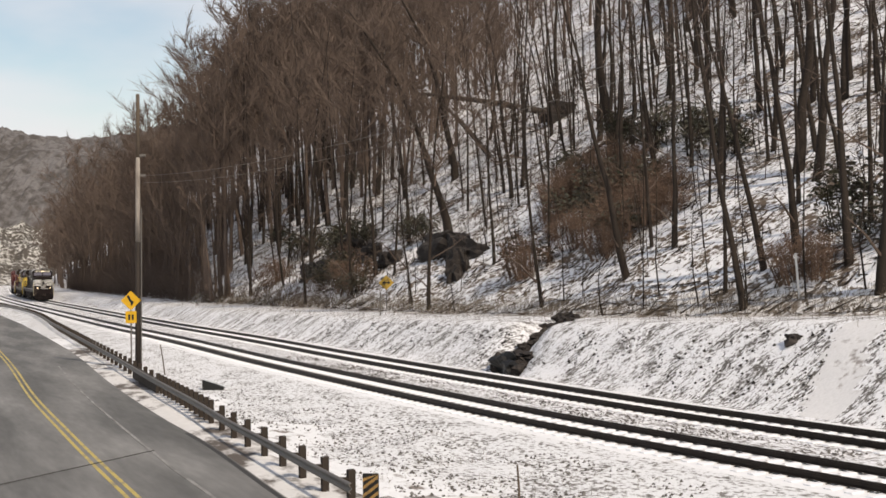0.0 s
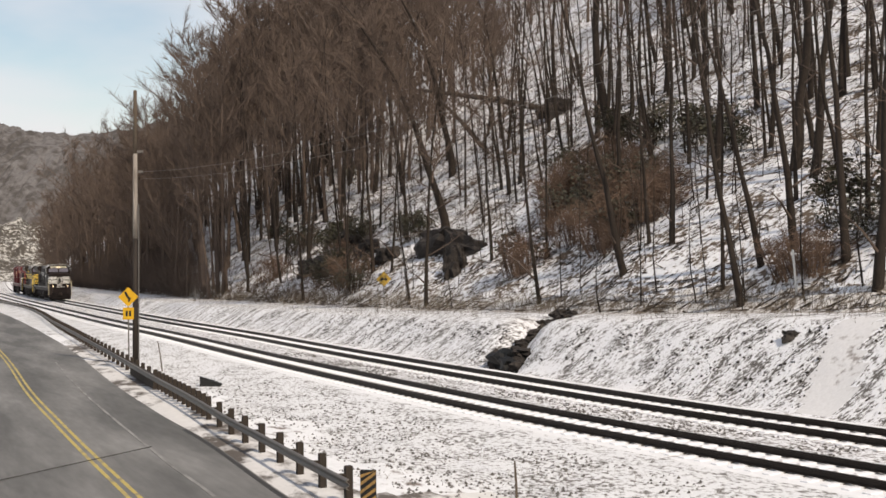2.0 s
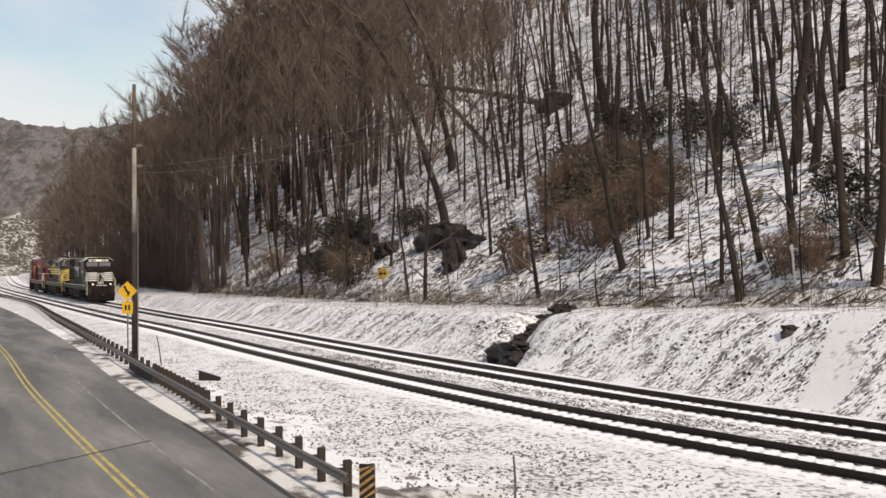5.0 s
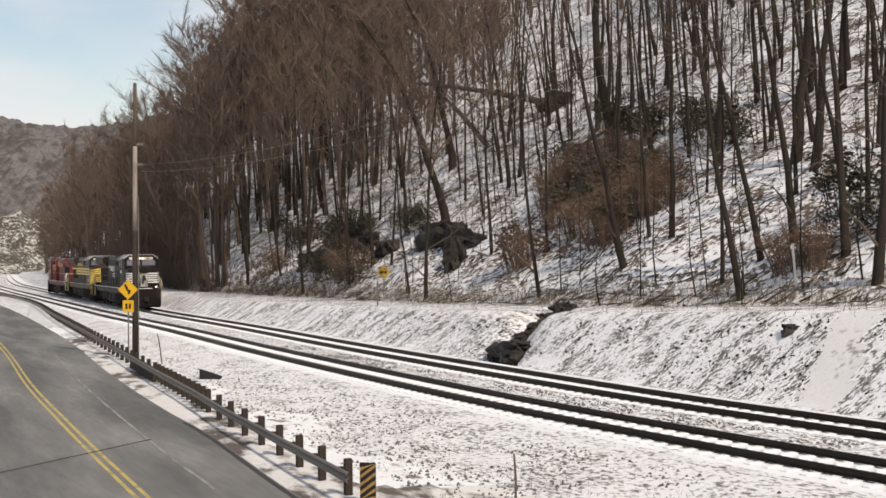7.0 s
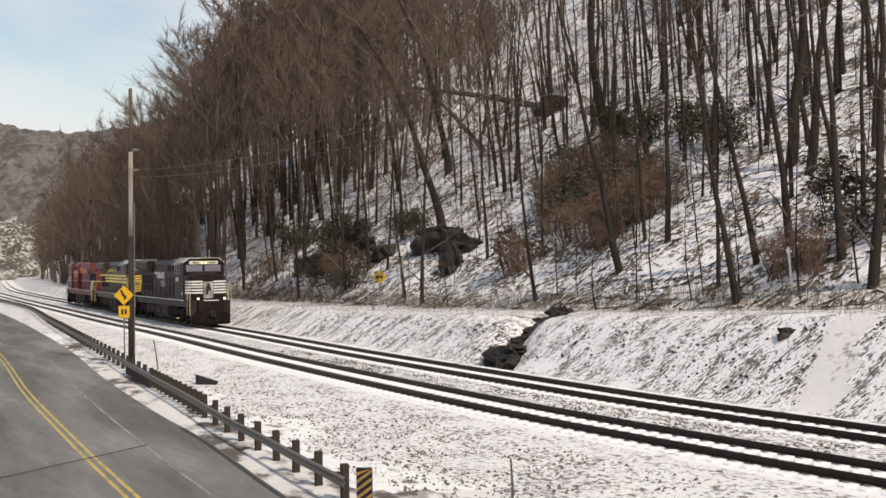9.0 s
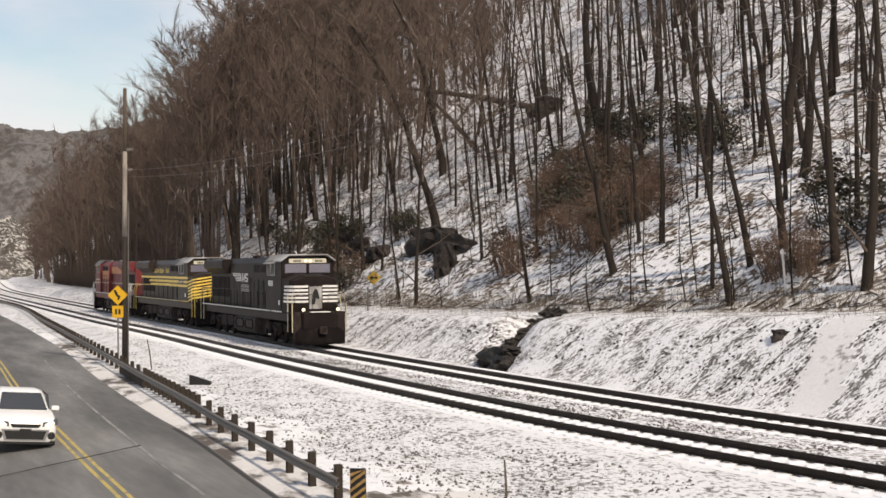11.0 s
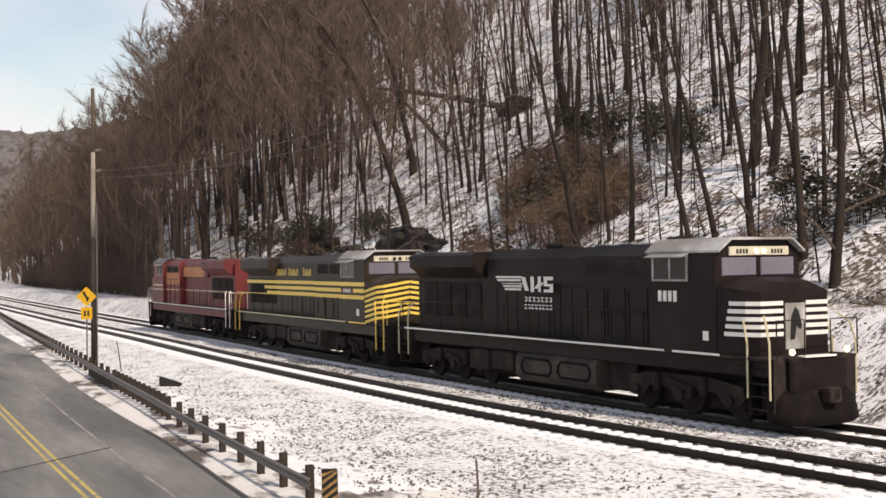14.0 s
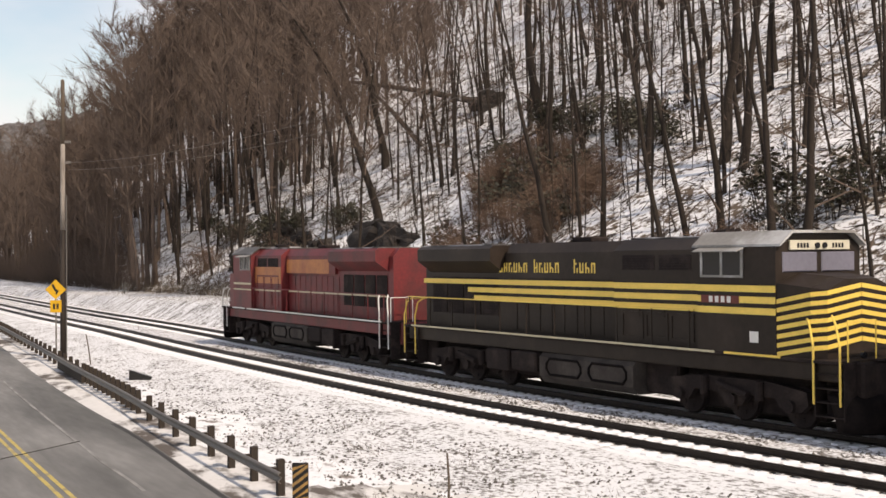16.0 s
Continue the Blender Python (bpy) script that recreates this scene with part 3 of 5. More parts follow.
# ---------------------------------------------------------------- culverts and marker posts
def culverts():
    # stone culvert mouth at the foot of the bank
    x, y = track.at(72.0, 3.7)
    t = thing("culvert", "dark stone culvert mouth at the foot of the snowy bank", "culvert", at=pose(x, y, -0.55, 0, 0, math.degrees(track.turn(72.0))))
    # mouth: a solid black lump puts the opening's shade into colour
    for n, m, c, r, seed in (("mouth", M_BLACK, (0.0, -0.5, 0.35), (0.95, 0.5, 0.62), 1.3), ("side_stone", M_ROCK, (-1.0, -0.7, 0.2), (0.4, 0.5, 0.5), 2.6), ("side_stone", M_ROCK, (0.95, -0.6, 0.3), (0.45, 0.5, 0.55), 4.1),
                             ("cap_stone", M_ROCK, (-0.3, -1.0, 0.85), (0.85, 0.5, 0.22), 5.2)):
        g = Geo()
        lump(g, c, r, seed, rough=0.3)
        part(n, g, m, t, "solid black lump standing for the culvert's shaded opening" if n == "mouth" else "")
    # concrete wing wall below the guardrail; its shadow is put in as black
    t = thing("culvert_headwall", "concrete culvert headwall beside the guardrail, black put in for shadow", "culvert", at=pose(-9.55, 50.6, -0.72, 0, 0, 12))
    g = Geo()
    g.prism([(-0.40, -0.3), (0.0, -0.3), (0.50, 0.30), (-0.40, 0.62)], "y", -0.1, 0.5)
    part("wing_wall", g, M_BLACK, t, "sloping wing wall coloured black for its shadow")
    for s, up, h, lean, m, lab in ((64.0, 1.5, 1.95, -4, M_WHITE, "pale leaning marker post at the foot of the slope"), (99.0, -3.2, 1.6, 1, M_ZINC, "thin steel marker post on the bench"),
                                   (150.0, -3.0, 1.3, 2, M_ZINC, "thin steel marker post beside the bench")):
        x, y, z = hill_place(s, up)
        g = Geo()
        g.box(-0.045, 0.045, -0.03, 0.03, -0.3, h, 0.01)
        tagged(part("marker_post", g, m, at=pose(x, y, z, 0, lean, 0)), lab, "post")


culverts()
# ---------------------------------------------------------------- woods
def spike(g, o, d, ln, w, rnd, mat=0):
    """A thin three-sided twig that tapers to a point."""
    a = d.orthogonal().normalized() * w
    b = d.cross(a).normalized() * w
    tip = o + d * ln + Vector((rnd.uniform(-.06, .06), rnd.uniform(-.06, .06), 0.10)) * ln
    g.add([o + a, o - a * 0.5 + b * 0.87, o - a * 0.5 - b * 0.87, tip], [(0, 1, 3), (1, 2, 3), (2, 0, 3)], mat)


def tree_parts(seed, height, r0, limbs=14, subs=6, twigs=6, bare=0.45, near=True, twig_w=0.012, bend=0.06, reach=1.0, low=0):
    """Trunk and crown of a leafless tree: limbs, branches and twigs that fork upwards."""
    rnd = random.Random(seed)
    trunk, crown = Geo(), Geo()
    pts, rad, p = [], [], Vector((0, 0, -0.5))
    d = Vector((rnd.uniform(-.04, .04), rnd.uniform(-.04, .04), 1)).normalized()
    n = 10 if near else 5
    for i in range(n + 1):
        k = i / n
        pts.append(p.copy())
        rad.append(r0 * (1.5 if i == 0 else 1.05 if i == 1 else 1 - 0.85 * k))
        d = (d + Vector((rnd.uniform(-bend, bend), rnd.uniform(-bend, bend), 0.05))).normalized()
        p = p + d * (height / n)
    if near:      # a flared foot
        pts.insert(1, pts[0].lerp(pts[1], 0.4))
        rad.insert(1, r0 * 1.12)
    trunk.tube(pts, rad, 8 if near else 4)
    n = len(pts) - 1

    def along(k):
        k = max(0, min(0.999, k)) * n
        i = int(k)
        return pts[i].lerp(pts[i + 1], k - i), rad[i] * (1 - (k - i)) + rad[i + 1] * (k - i)

    for b in range(low):       # a few side branches below the crown
        o, r = along(rnd.uniform(0.12, bare))
        az = rnd.uniform(0, math.tau)
        e = o + Vector((math.cos(az), math.sin(az), rnd.uniform(0.2, 1.0))) * rnd.uniform(0.8, 2.6)
        m = o.lerp(e, 0.5) + Vector((0, 0, rnd.uniform(-.2, .2)))
        crown.tube([o, m, e], [r * 0.28, r * 0.2, 0.012], 4, caps=False)
        for t in range(4):
            spike(crown, m.lerp(e, rnd.random()), Vector((rnd.uniform(-1, 1), rnd.uniform(-1, 1), rnd.uniform(-.2, 1))).normalized(), rnd.uniform(0.4, 1.2), 0.012, rnd)
    for b in range(limbs):
        k = bare + (0.98 - bare) * (b + rnd.random()) / limbs
        o, r = along(k)
        az = b * 2.4 + rnd.uniform(-.7, .7)
        ln = height * rnd.uniform(0.15, 0.30) * (1.25 - 0.7 * k) * reach
        dr = Vector((math.cos(az), math.sin(az), rnd.uniform(0.35, 1.1))).normalized()
        q, lp, lr = o.copy(), [], []
        m = 4 if near else 2
        for i in range(m + 1):
            lp.append(q.copy())
            lr.append(max(0.008, r * 0.45 * (1 - 0.85 * i / m)))
            dr = (dr + Vector((rnd.uniform(-.22, .22), rnd.uniform(-.22, .22), 0.13))).normalized()
            q = q + dr * ln / m
        crown.tube(lp, lr, 4 if near else 3, caps=False)
        for c in range(subs):
            j = min(m - 1, int((0.2 + 0.8 * c / subs) * m))
            o2 = lp[j].lerp(lp[j + 1], rnd.random())
            d2 = (lp[j + 1] - lp[j]).normalized()
            d2 = (d2 + Vector((rnd.uniform(-1, 1), rnd.uniform(-1, 1), rnd.uniform(-.3, .8))) * 0.8).normalized()
            l2 = ln * rnd.uniform(0.35, 0.6)
            spike(crown, o2, d2, l2, twig_w * 1.8, rnd)
            for t in range(twigs):
                o3 = o2 + d2 * l2 * (0.15 + 0.8 * rnd.random())
                d3 = (d2 + Vector((rnd.uniform(-1, 1), rnd.uniform(-1, 1), rnd.uniform(-.6, .9)))).normalized()
                spike(crown, o3, d3, l2 * rnd.uniform(0.4, 0.9), twig_w, rnd)
    return trunk, crown


# big trunks that stand out: arc length, metres up the slope, girth, height, sideways lean in degrees
MARKED = ((138.4, 21.1, 1.5, 22, -9), (115.6, 9.9, 1.45, 21, -15), (107.1, 20.8, 1.5, 24, -5), (76.9, 13.0, 1.15, 23, 0.5), (73.9, 11.7, 1.0, 22, -0.5), (66.6, 0.7, 0.75, 19, -7),
          (68.5, 3.5, 0.75, 18, -9), (67.6, 4.6, 0.8, 20, -11), (63.3, 3.7, 0.8, 20, -1), (59.8, 1.8, 0.9, 21, -2), (119.4, 4.9, 0.9, 17, -3), (109.4, 15.5, 0.6, 15, -8), (99.9, 5.8, 0.6, 17, -1),
          (69.5, 2.0, 0.55, 16, -3), (92.8, 23.0, 0.9, 20, 0), (111.8, 29.4, 1.0, 21, 0), (133.7, 30.9, 1.2, 20, 0.5), (145.8, 18.8, 1.1, 20, -3), (164.2, 24.5, 1.1, 20, -2), (142.9, 12.8, 0.9, 17, -1),
          (155.4, 4.2, 1.0, 17, -6), (157.6, 13.9, 1.0, 19, -4), (62.0, 9.5, 0.7, 20, 2), (66.0, 14.0, 0.6, 18, -4), (84.0, 17.0, 0.7, 20, 1))


def woods():
    rnd = random.Random(11)
    kinds = {}
    for k, (h, label) in enumerate(((21, "tall bare hardwood tree with a dark trunk"), (18, "bare hardwood tree with a grey-brown trunk"), (24, "tall bare tree with a thick dark trunk"),
                                    (16, "slender bare tree leaning over the slope"), (20, "bare hardwood tree with forked upper limbs"))):
        for dense in (0, 1):
            tr, cr = tree_parts(100 + k, h, h * 0.0115, limbs=14 if dense else 5, subs=6 if dense else 4, twigs=7 if dense else 2, bare=(0.54, 0.58, 0.52, 0.50, 0.56)[k] if dense else 0.64,
                                twig_w=0.022 if dense else 0.012, bend=0.09 + 0.03 * (k % 3), low=4)
            kinds[k, dense] = (tr.mesh("trunk", M_BARK, True), cr.mesh("crown", M_TWIG), label, h)
    taken = []

    def plant(s, up, kind, height, girth, lean):
        x, y, z = hill_place(s, up)
        tm, cm, label, h = kinds[kind, 1 if s > 80 and x / y < 0.055 else 0]
        m = pose(x, y, z - 0.1, rnd.uniform(-3, 3), lean, 0) @ pose(0, 0, 0, 0, 0, rnd.uniform(0, 360))
        t = thing("bare_tree", label, "tree", "bare trees on the hillside", at=m)
        k = height / h
        t.scale = (k, k, k)
        a = part("trunk", tm, None, t)
        a.scale = (girth, girth, 1)
        part("crown", cm, None, t, "bare brown twigs")
        taken.append((x, y))

    for s, up, girth, h, lean in MARKED:
        plant(s, up, rnd.randrange(5), h, girth, lean)
    count = 0
    while count < 180:
        s, up = rnd.uniform(30, 150), rnd.uniform(0.5, 62)
        x, y, z = hill_place(s, up)
        if not place_in_view(x, y, 0.03) or any((x - a) ** 2 + (y - b) ** 2 < 5.0 for a, b in taken):
            continue
        if s < 115 and up < 22 and rnd.random() < 0.55 or x / y > 0.04 and up > 30 and rnd.random() < 0.5 or -0.21 < x / y < 0.04 and up < 25 and rnd.random() < 0.72:
            continue
        plant(s, up, rnd.randrange(5), rnd.uniform(15, 23), rnd.choice((0.38, 0.45, 0.5, 0.6, 0.75, 0.95)), rnd.uniform(-8, 2))
        count += 1
    # tall trees whose airy tops stand against the sky
    count = 0
    while count < 62:
        s, up = rnd.uniform(140, 235), rnd.uniform(4, 60)
        x, y, z = hill_place(s, up)
        if not -0.25 < x / y < -0.05 or any((x - a) ** 2 + (y - b) ** 2 < 9.0 for a, b in taken):
            continue
        plant(s, up, rnd.randrange(5), rnd.uniform(26, 33) * (0.68 if x / y < -0.232 else 0.84 if x / y < -0.21 else 1), rnd.uniform(0.5, 0.8), rnd.uniform(-4, 2))
        count += 1
    # saplings and thin stems, too many to count
    g = Geo()
    n = 0
    while n < 270:
        s, up = rnd.uniform(40, 140), rnd.uniform(0.0, 45)
        x, y, z = hill_place(s, up)
        if not place_in_view(x, y, 0.02):
            continue
        if x / y < 0.03 and rnd.random() < 0.5:
            continue
        h, r = rnd.uniform(2.5, 9), rnd.uniform(0.018, 0.05)
        ax, ay = rnd.uniform(-.14, .06), rnd.uniform(-.08, .08)
        pts = [Vector((x + ax * h * k + rnd.uniform(-.16, .16), y + ay * h * k, z - 0.2 + h * k)) for k in (0, .3, .6, 1)]
        g.tube(pts, [r, r * 0.8, r * 0.55, r * 0.15], 5, caps=False)
        for t in range(rnd.randrange(5, 12)):
            k = rnd.uniform(0.3, 0.95)
            o = pts[0].lerp(pts[3], k)
            az = rnd.uniform(0, math.tau)
            spike(g, o, Vector((math.cos(az), math.sin(az), rnd.uniform(0.2, 1.2))).normalized(), h * rnd.uniform(0.1, 0.25), r * 0.35, rnd)
        n += 1
    me = g.mesh("saplings", M_BARK)
    tagged(new("saplings", me), "thin bare saplings scattered over the snowy slope", "saplings", kind="stuff")
    # the far woods: too many to count
    alike = [tree_parts(300 + k, h, 0.2, limbs=13, subs=5, twigs=10, bare=b, near=False, twig_w=0.026, reach=1.15) for k, (h, b) in enumerate(((18, .14), (21, .22), (23, .3), (15, .10), (20, .2), (21, .52), (18, .5), (23, .55)))]
    packs = []
    for tr, cr in alike:
        packs.append((np.array([tuple(p) for p in tr.v + cr.v]), tr.f + [tuple(i + len(tr.v) for i in f) for f in cr.f]))
    verts, faces, base, done = [], [], 0, 0
    while done < 600:
        if done < 530:
            s, up = 135 + 300 * rnd.random() ** 1.5, rnd.uniform(0, 1) ** 1.4 * 110
        else:
            s, up = rnd.uniform(45, 150), rnd.uniform(60, 125)
        x, y, z = hill_place(s, up)
        if not place_in_view(x, y, 0.03) or x / y < -0.338 or (s < 150 and up < 60) or (x / y > 0.02 and rnd.random() < 0.7):
            continue
        v, f = packs[rnd.randrange(5) if x / y < -0.205 else 5 + rnd.randrange(3)]
        a, k = rnd.uniform(0, math.tau), rnd.uniform(0.78, 1.22) * (0.92 if x / y < -0.3 else 1.0)
        ca, sa = math.cos(a) * k, math.sin(a) * k
        verts.append(np.c_[v[:, 0] * ca - v[:, 1] * sa + x - v[:, 2] * rnd.uniform(-0.03, 0.08), v[:, 0] * sa + v[:, 1] * ca + y, v[:, 2] * k + z])
        faces += [tuple(i + base for i in q) for q in f]
        base += len(v)
        done += 1
    me = bpy.data.meshes.new("far_woods")
    me.from_pydata(np.vstack(verts).tolist(), [], faces)
    me.materials.append(M_TWIG)
    tagged(new("far_woods", me), "dense brown leafless woods along the hillside", "woods", kind="stuff")


def outcrops():
    """Dark rock faces low on the slope, and stones in the gully."""
    for i, (s, up, rx, rz) in enumerate(((111.5, 7.2, 3.6, 1.45), (107.4, 7.0, 3.2, 1.35), (103.8, 4.9, 0.9, 1.3), (127.5, 7.6, 1.9, 1.3), (131.0, 4.6, 2.3, 1.4), (134.0, 8.4, 2.4, 1.3), (135.5, 4.6, 1.8, 1.0), (120.0, 6.6, 1.2, 0.9))):
        x, y, z = hill_place(s, up)
        g = Geo()
        lump(g, (0, 0, 0), (rx, 1.0, rz), 3.7 * i, rough=0.26)
        tagged(part("rock", g, M_ROCK, None, at=pose(x, y, z + rz * 0.1, 0, 0, track.turn(s) * 57.3 % 180)), "dark broken rock face jutting from the snowy slope", "rock", "rocks on the slope")
    for i in range(24):
        k = i / 23
        off = 3.9 + 8.0 * k
        s = gully_s(off) + random.Random(i).uniform(-.9, .6)
        x, y = track.at(s, off)
        r = random.Random(i + 50).uniform(0.25, 0.55)
        g = Geo()
        lump(g, (0, 0, 0), (r, r * 0.8, r * 0.6), 2.1 * i + 1)
        tagged(part("rock", g, M_ROCK, None, at=pose(x, y, ground_z(s, off) + r * 0.1, 0, 0, i * 47)), "dark wet stone lying in the gully", "rock", "stones in the gully")
    x, y = track.at(55.5, 6.6)
    g = Geo()
    lump(g, (0, 0, 0), (0.34, 0.26, 0.24), 9.3)
    tagged(part("rock", g, M_ROCK, None, at=pose(x, y, ground_z(55.5, 6.6) + 0.02)), "dark stone bare of snow on the bank", "rock")


def bush_geo(seed, w, h, leaves, leaf, stems=14, spikes=260):
    rnd = random.Random(seed)
    wood, green = Geo(), Geo()
    tips = []
    for k in range(stems):
        az, sp = rnd.uniform(0, math.tau), rnd.uniform(0.1, 1.0)
        o = Vector((math.cos(az) * w * 0.35 * sp, math.sin(az) * w * 0.35 * sp, -0.2))
        e = Vector((math.cos(az) * w * 0.5 * sp + rnd.uniform(-.2, .2), math.sin(az) * w * 0.5 * sp, h * rnd.uniform(0.6, 1.0) * (1.1 - 0.35 * sp)))
        m = o.lerp(e, 0.5) + Vector((rnd.uniform(-.15, .15), rnd.uniform(-.15, .15), 0))
        wood.tube([o, m, e], [0.03, 0.02, 0.008], 4, caps=False)
        tips.append((o, m, e))
    for k in range(spikes):
        o, m, e = rnd.choice(tips)
        q = o.lerp(m, rnd.random()) if rnd.random() < 0.35 else m.lerp(e, rnd.random())
        spike(wood, q, Vector((rnd.uniform(-1, 1), rnd.uniform(-1, 1), rnd.uniform(-.4, .7))).normalized(), h * rnd.uniform(0.15, 0.4), 0.014, rnd)
    for k in range(leaves):
        o, m, e = rnd.choice(tips)
        q = m.lerp(e, rnd.random() * 1.1) + Vector((rnd.gauss(0, .16) * w * .5, rnd.gauss(0, .16) * w * .5, rnd.gauss(0, .12) * h))
        d = Vector((rnd.uniform(-1, 1), rnd.uniform(-1, 1), rnd.uniform(-.8, .4))).normalized()
        sd = d.orthogonal().normalized() * leaf * 0.3
        up = d.cross(sd).normalized() * leaf * 0.12
        green.add([q, q + d * leaf * 0.5 + sd + up, q + d * leaf, q + d * leaf * 0.5 - sd + up, q + d * leaf * 0.5], [(0, 1, 4), (1, 2, 4), (2, 3, 4), (3, 0, 4)])
    return wood, green


def undergrowth():
    rnd = random.Random(5)
    ever = [tuple(g.mesh(n, m) for g, n, m in zip(bush_geo(k, 3.6, 2.5, 520, 0.27, 14, 150), ("branchwork", "foliage"), (M_BARK, M_LEAF))) for k in range(3)]
    dry = [bush_geo(20 + k, 3.8, 2.5, 60, 0.1, 34, 900)[0].mesh("brush", M_BRUSH) for k in range(3)]
    spots = [(106, 15.5, 0), (105.4, 20.4, 0), (97.1, 19.5, 0), (90.9, 18.1, 0), (99, 17.5, 0), (94, 18.5, 0), (103, 18.5, 0), (88, 16.5, 0), (64.7, 5.1, 0), (65.2, 6.7, 0), (62.0, 6.0, 0),
             (60.5, 7.5, 0), (128.6, 4.0, 0), (122, 3.5, 0), (136.5, 7.5, 0), (179, 24.6, 0), (164, 10, 0), (133.6, 9.3, 0), (93.5, 4.8, 0), (140, 9.0, 0), (150, 8.0, 0), 
             (87.7, 7.6, 1), (84.8, 8.6, 1), (90.6, 6.9, 1), (92.3, 4.2, 1), (90, 10, 1), (93, 12.5, 1), (88, 12.0, 1), (95.5, 14.5, 1), (85, 5.5, 1), (99, 11.0, 1), (102, 13.5, 1), (65.6, 3.0, 1), (64.0, 3.4, 1),
             (97, 8.5, 1), (86.5, 10.5, 1)]
    for k in range(14):
        s = rnd.uniform(85, 103)
        spots.append((s, rnd.uniform(5.0, 9.5) + (s - 85) * 0.42, 1 if k % 3 else 0))
    for k in range(9):
        spots.append((rnd.uniform(112, 150), rnd.uniform(1.5, 10), 0 if k % 3 else 1))
    for i, (s, up, kind) in enumerate(spots):
        x, y, z = hill_place(s + rnd.uniform(-.4, .4), up + rnd.uniform(-.3, .3))
        m = pose(x, y, z, rnd.uniform(-8, 8), rnd.uniform(-8, 8), rnd.uniform(0, 360))
        k = rnd.uniform(0.8, 1.3)
        if kind == 0:
            t = thing("shrub", "dark evergreen shrub with drooping leaves on the slope", "shrub", "evergreen shrubs", at=m)
            t.scale = (k, k, k)
            w, g = ever[i % 3]
            part("branchwork", w, None, t)
            part("foliage", g, None, t, "dark green drooping leaves")
        else:
            t = tagged(part("shrub", dry[i % 3], None, at=m), "russet dry brush standing in the snow", "shrub", "dry brush")
            t.scale = (k, k, k)
    # dry weeds along the foot of the slope and on the bench
    g = Geo()
    for n in range(7400):
        s, up = rnd.uniform(38, 175), (abs(rnd.gauss(0.2, 1.1)) if n < 6200 else rnd.uniform(-6, 0))
        x, y, z = hill_place(s, up)
        spike(g, Vector((x, y, z - 0.03)), Vector((rnd.gauss(0, .35), rnd.gauss(0, .35), 1)).normalized(), rnd.uniform(0.2, 1.15) * (0.85 if n < 6200 else 0.45), 0.012, rnd)
    tagged(new("dry_weeds", g.mesh("dry_weeds", M_GRASS)), "dry weeds and grass along the foot of the slope", "weeds", kind="stuff")
    # thicket between the trunks farther along the slope
    g = Geo()
    n = 0
    while n < 25000:
        s, up = 112 + 190 * rnd.random() ** 1.3, rnd.random() ** 1.5 * 32
        x, y, z = hill_place(s, up)
        n += 1
        if not place_in_view(x, y, 0.02) or x / y < -0.338 or x / y > -0.185 - 0.03 * rnd.random() and rnd.random() < 0.94 or x / y > -0.21 and bumps(x, y, 0.12, 6) < -0.12:
            continue
        h = rnd.uniform(0.8, 3.6) * (1.5 if x / y < -0.2 else 1)
        spike(g, Vector((x, y, z - 0.1)), Vector((rnd.gauss(0, .35), rnd.gauss(0, .35), 1)).normalized(), h, 0.03, rnd)
        for q in range(2):
            spike(g, Vector((x, y, z + h * rnd.uniform(0.1, 0.6))), Vector((rnd.gauss(0, .8), rnd.gauss(0, .8), 0.7)).normalized(), h * 0.6, 0.024, rnd)
    tagged(new("thicket", g.mesh("thicket", M_TWIG)), "brown tangled thicket between the trunks", "thicket", kind="stuff")
    # sticks, fallen twigs and clods that show through the snow
    g = Geo()
    for n in range(6500):
        s, up = rnd.uniform(42, 160), rnd.random() ** 1.3 * 42
        x, y, z = hill_place(s, up)
        if not place_in_view(x, y, 0.02):
            continue
        a = rnd.uniform(0, math.tau)
        x2, y2, z2 = hill_place(s + math.cos(a) * 0.5, up + math.sin(a) * 0.5)
        d = Vector((x2 - x, y2 - y, z2 - z + rnd.uniform(0, .12))).normalized()
        spike(g, Vector((x, y, z + 0.02)), d, rnd.uniform(0.3, 1.6), rnd.uniform(0.02, 0.06), rnd)
    tagged(new("forest_litter", g.mesh("forest_litter", M_LOG)), "fallen sticks and litter on the thin snow", "litter", kind="stuff")
    g = Geo()
    for n in range(5200):
        s, off = rnd.uniform(38, 100), rnd.uniform(3.6, 9.5)
        if bumps(*track.at(s, off), 0.30, 7) < 0.0 or abs(s - chute_s(off)) < 1.0 or off > 3.6 + float(bank_height(s)) * 1.6:
            continue
        x, y = track.at(s, off)
        r = rnd.uniform(0.02, 0.09) * (1 if rnd.random() < 0.3 else 0.6)
        v = [Vector((rnd.uniform(.7, 1.2) * a, rnd.uniform(.7, 1.2) * b, rnd.uniform(.6, 1) * c)) * r + Vector((x, y, ground_z(s, off) + r * 0.2)) for a, b, c in ((1, 0, 0), (-1, 0, 0), (0, 1, 0), (0, -1, 0), (0, 0, 1), (0, 0, -1))]
        g.add(v, [(0, 2, 4), (2, 1, 4), (1, 3, 4), (3, 0, 4), (2, 0, 5), (1, 2, 5), (3, 1, 5), (0, 3, 5)])
    tagged(new("bank_clods", g.mesh("bank_clods", M_ROCK)), "small dark stones and clods on the snowy bank", "stones", kind="stuff")
    # ballast stones that the thin snow leaves bare, between the tracks and beside them
    g = Geo()
    for n in range(9000):
        s = rnd.uniform(30, 84)
        off = -rnd.uniform(1.5, 3.1) if n < 2600 else -rnd.uniform(7.3, 12.5)
        x, y = track.at(s, off)
        if bumps(x, y, 0.45, 11) < -0.1 or off < -7 and rnd.random() < (s - 40) / 40 or off < -7 and ROAD_EDGE.near(x, y)[1] < 1.8:
            continue
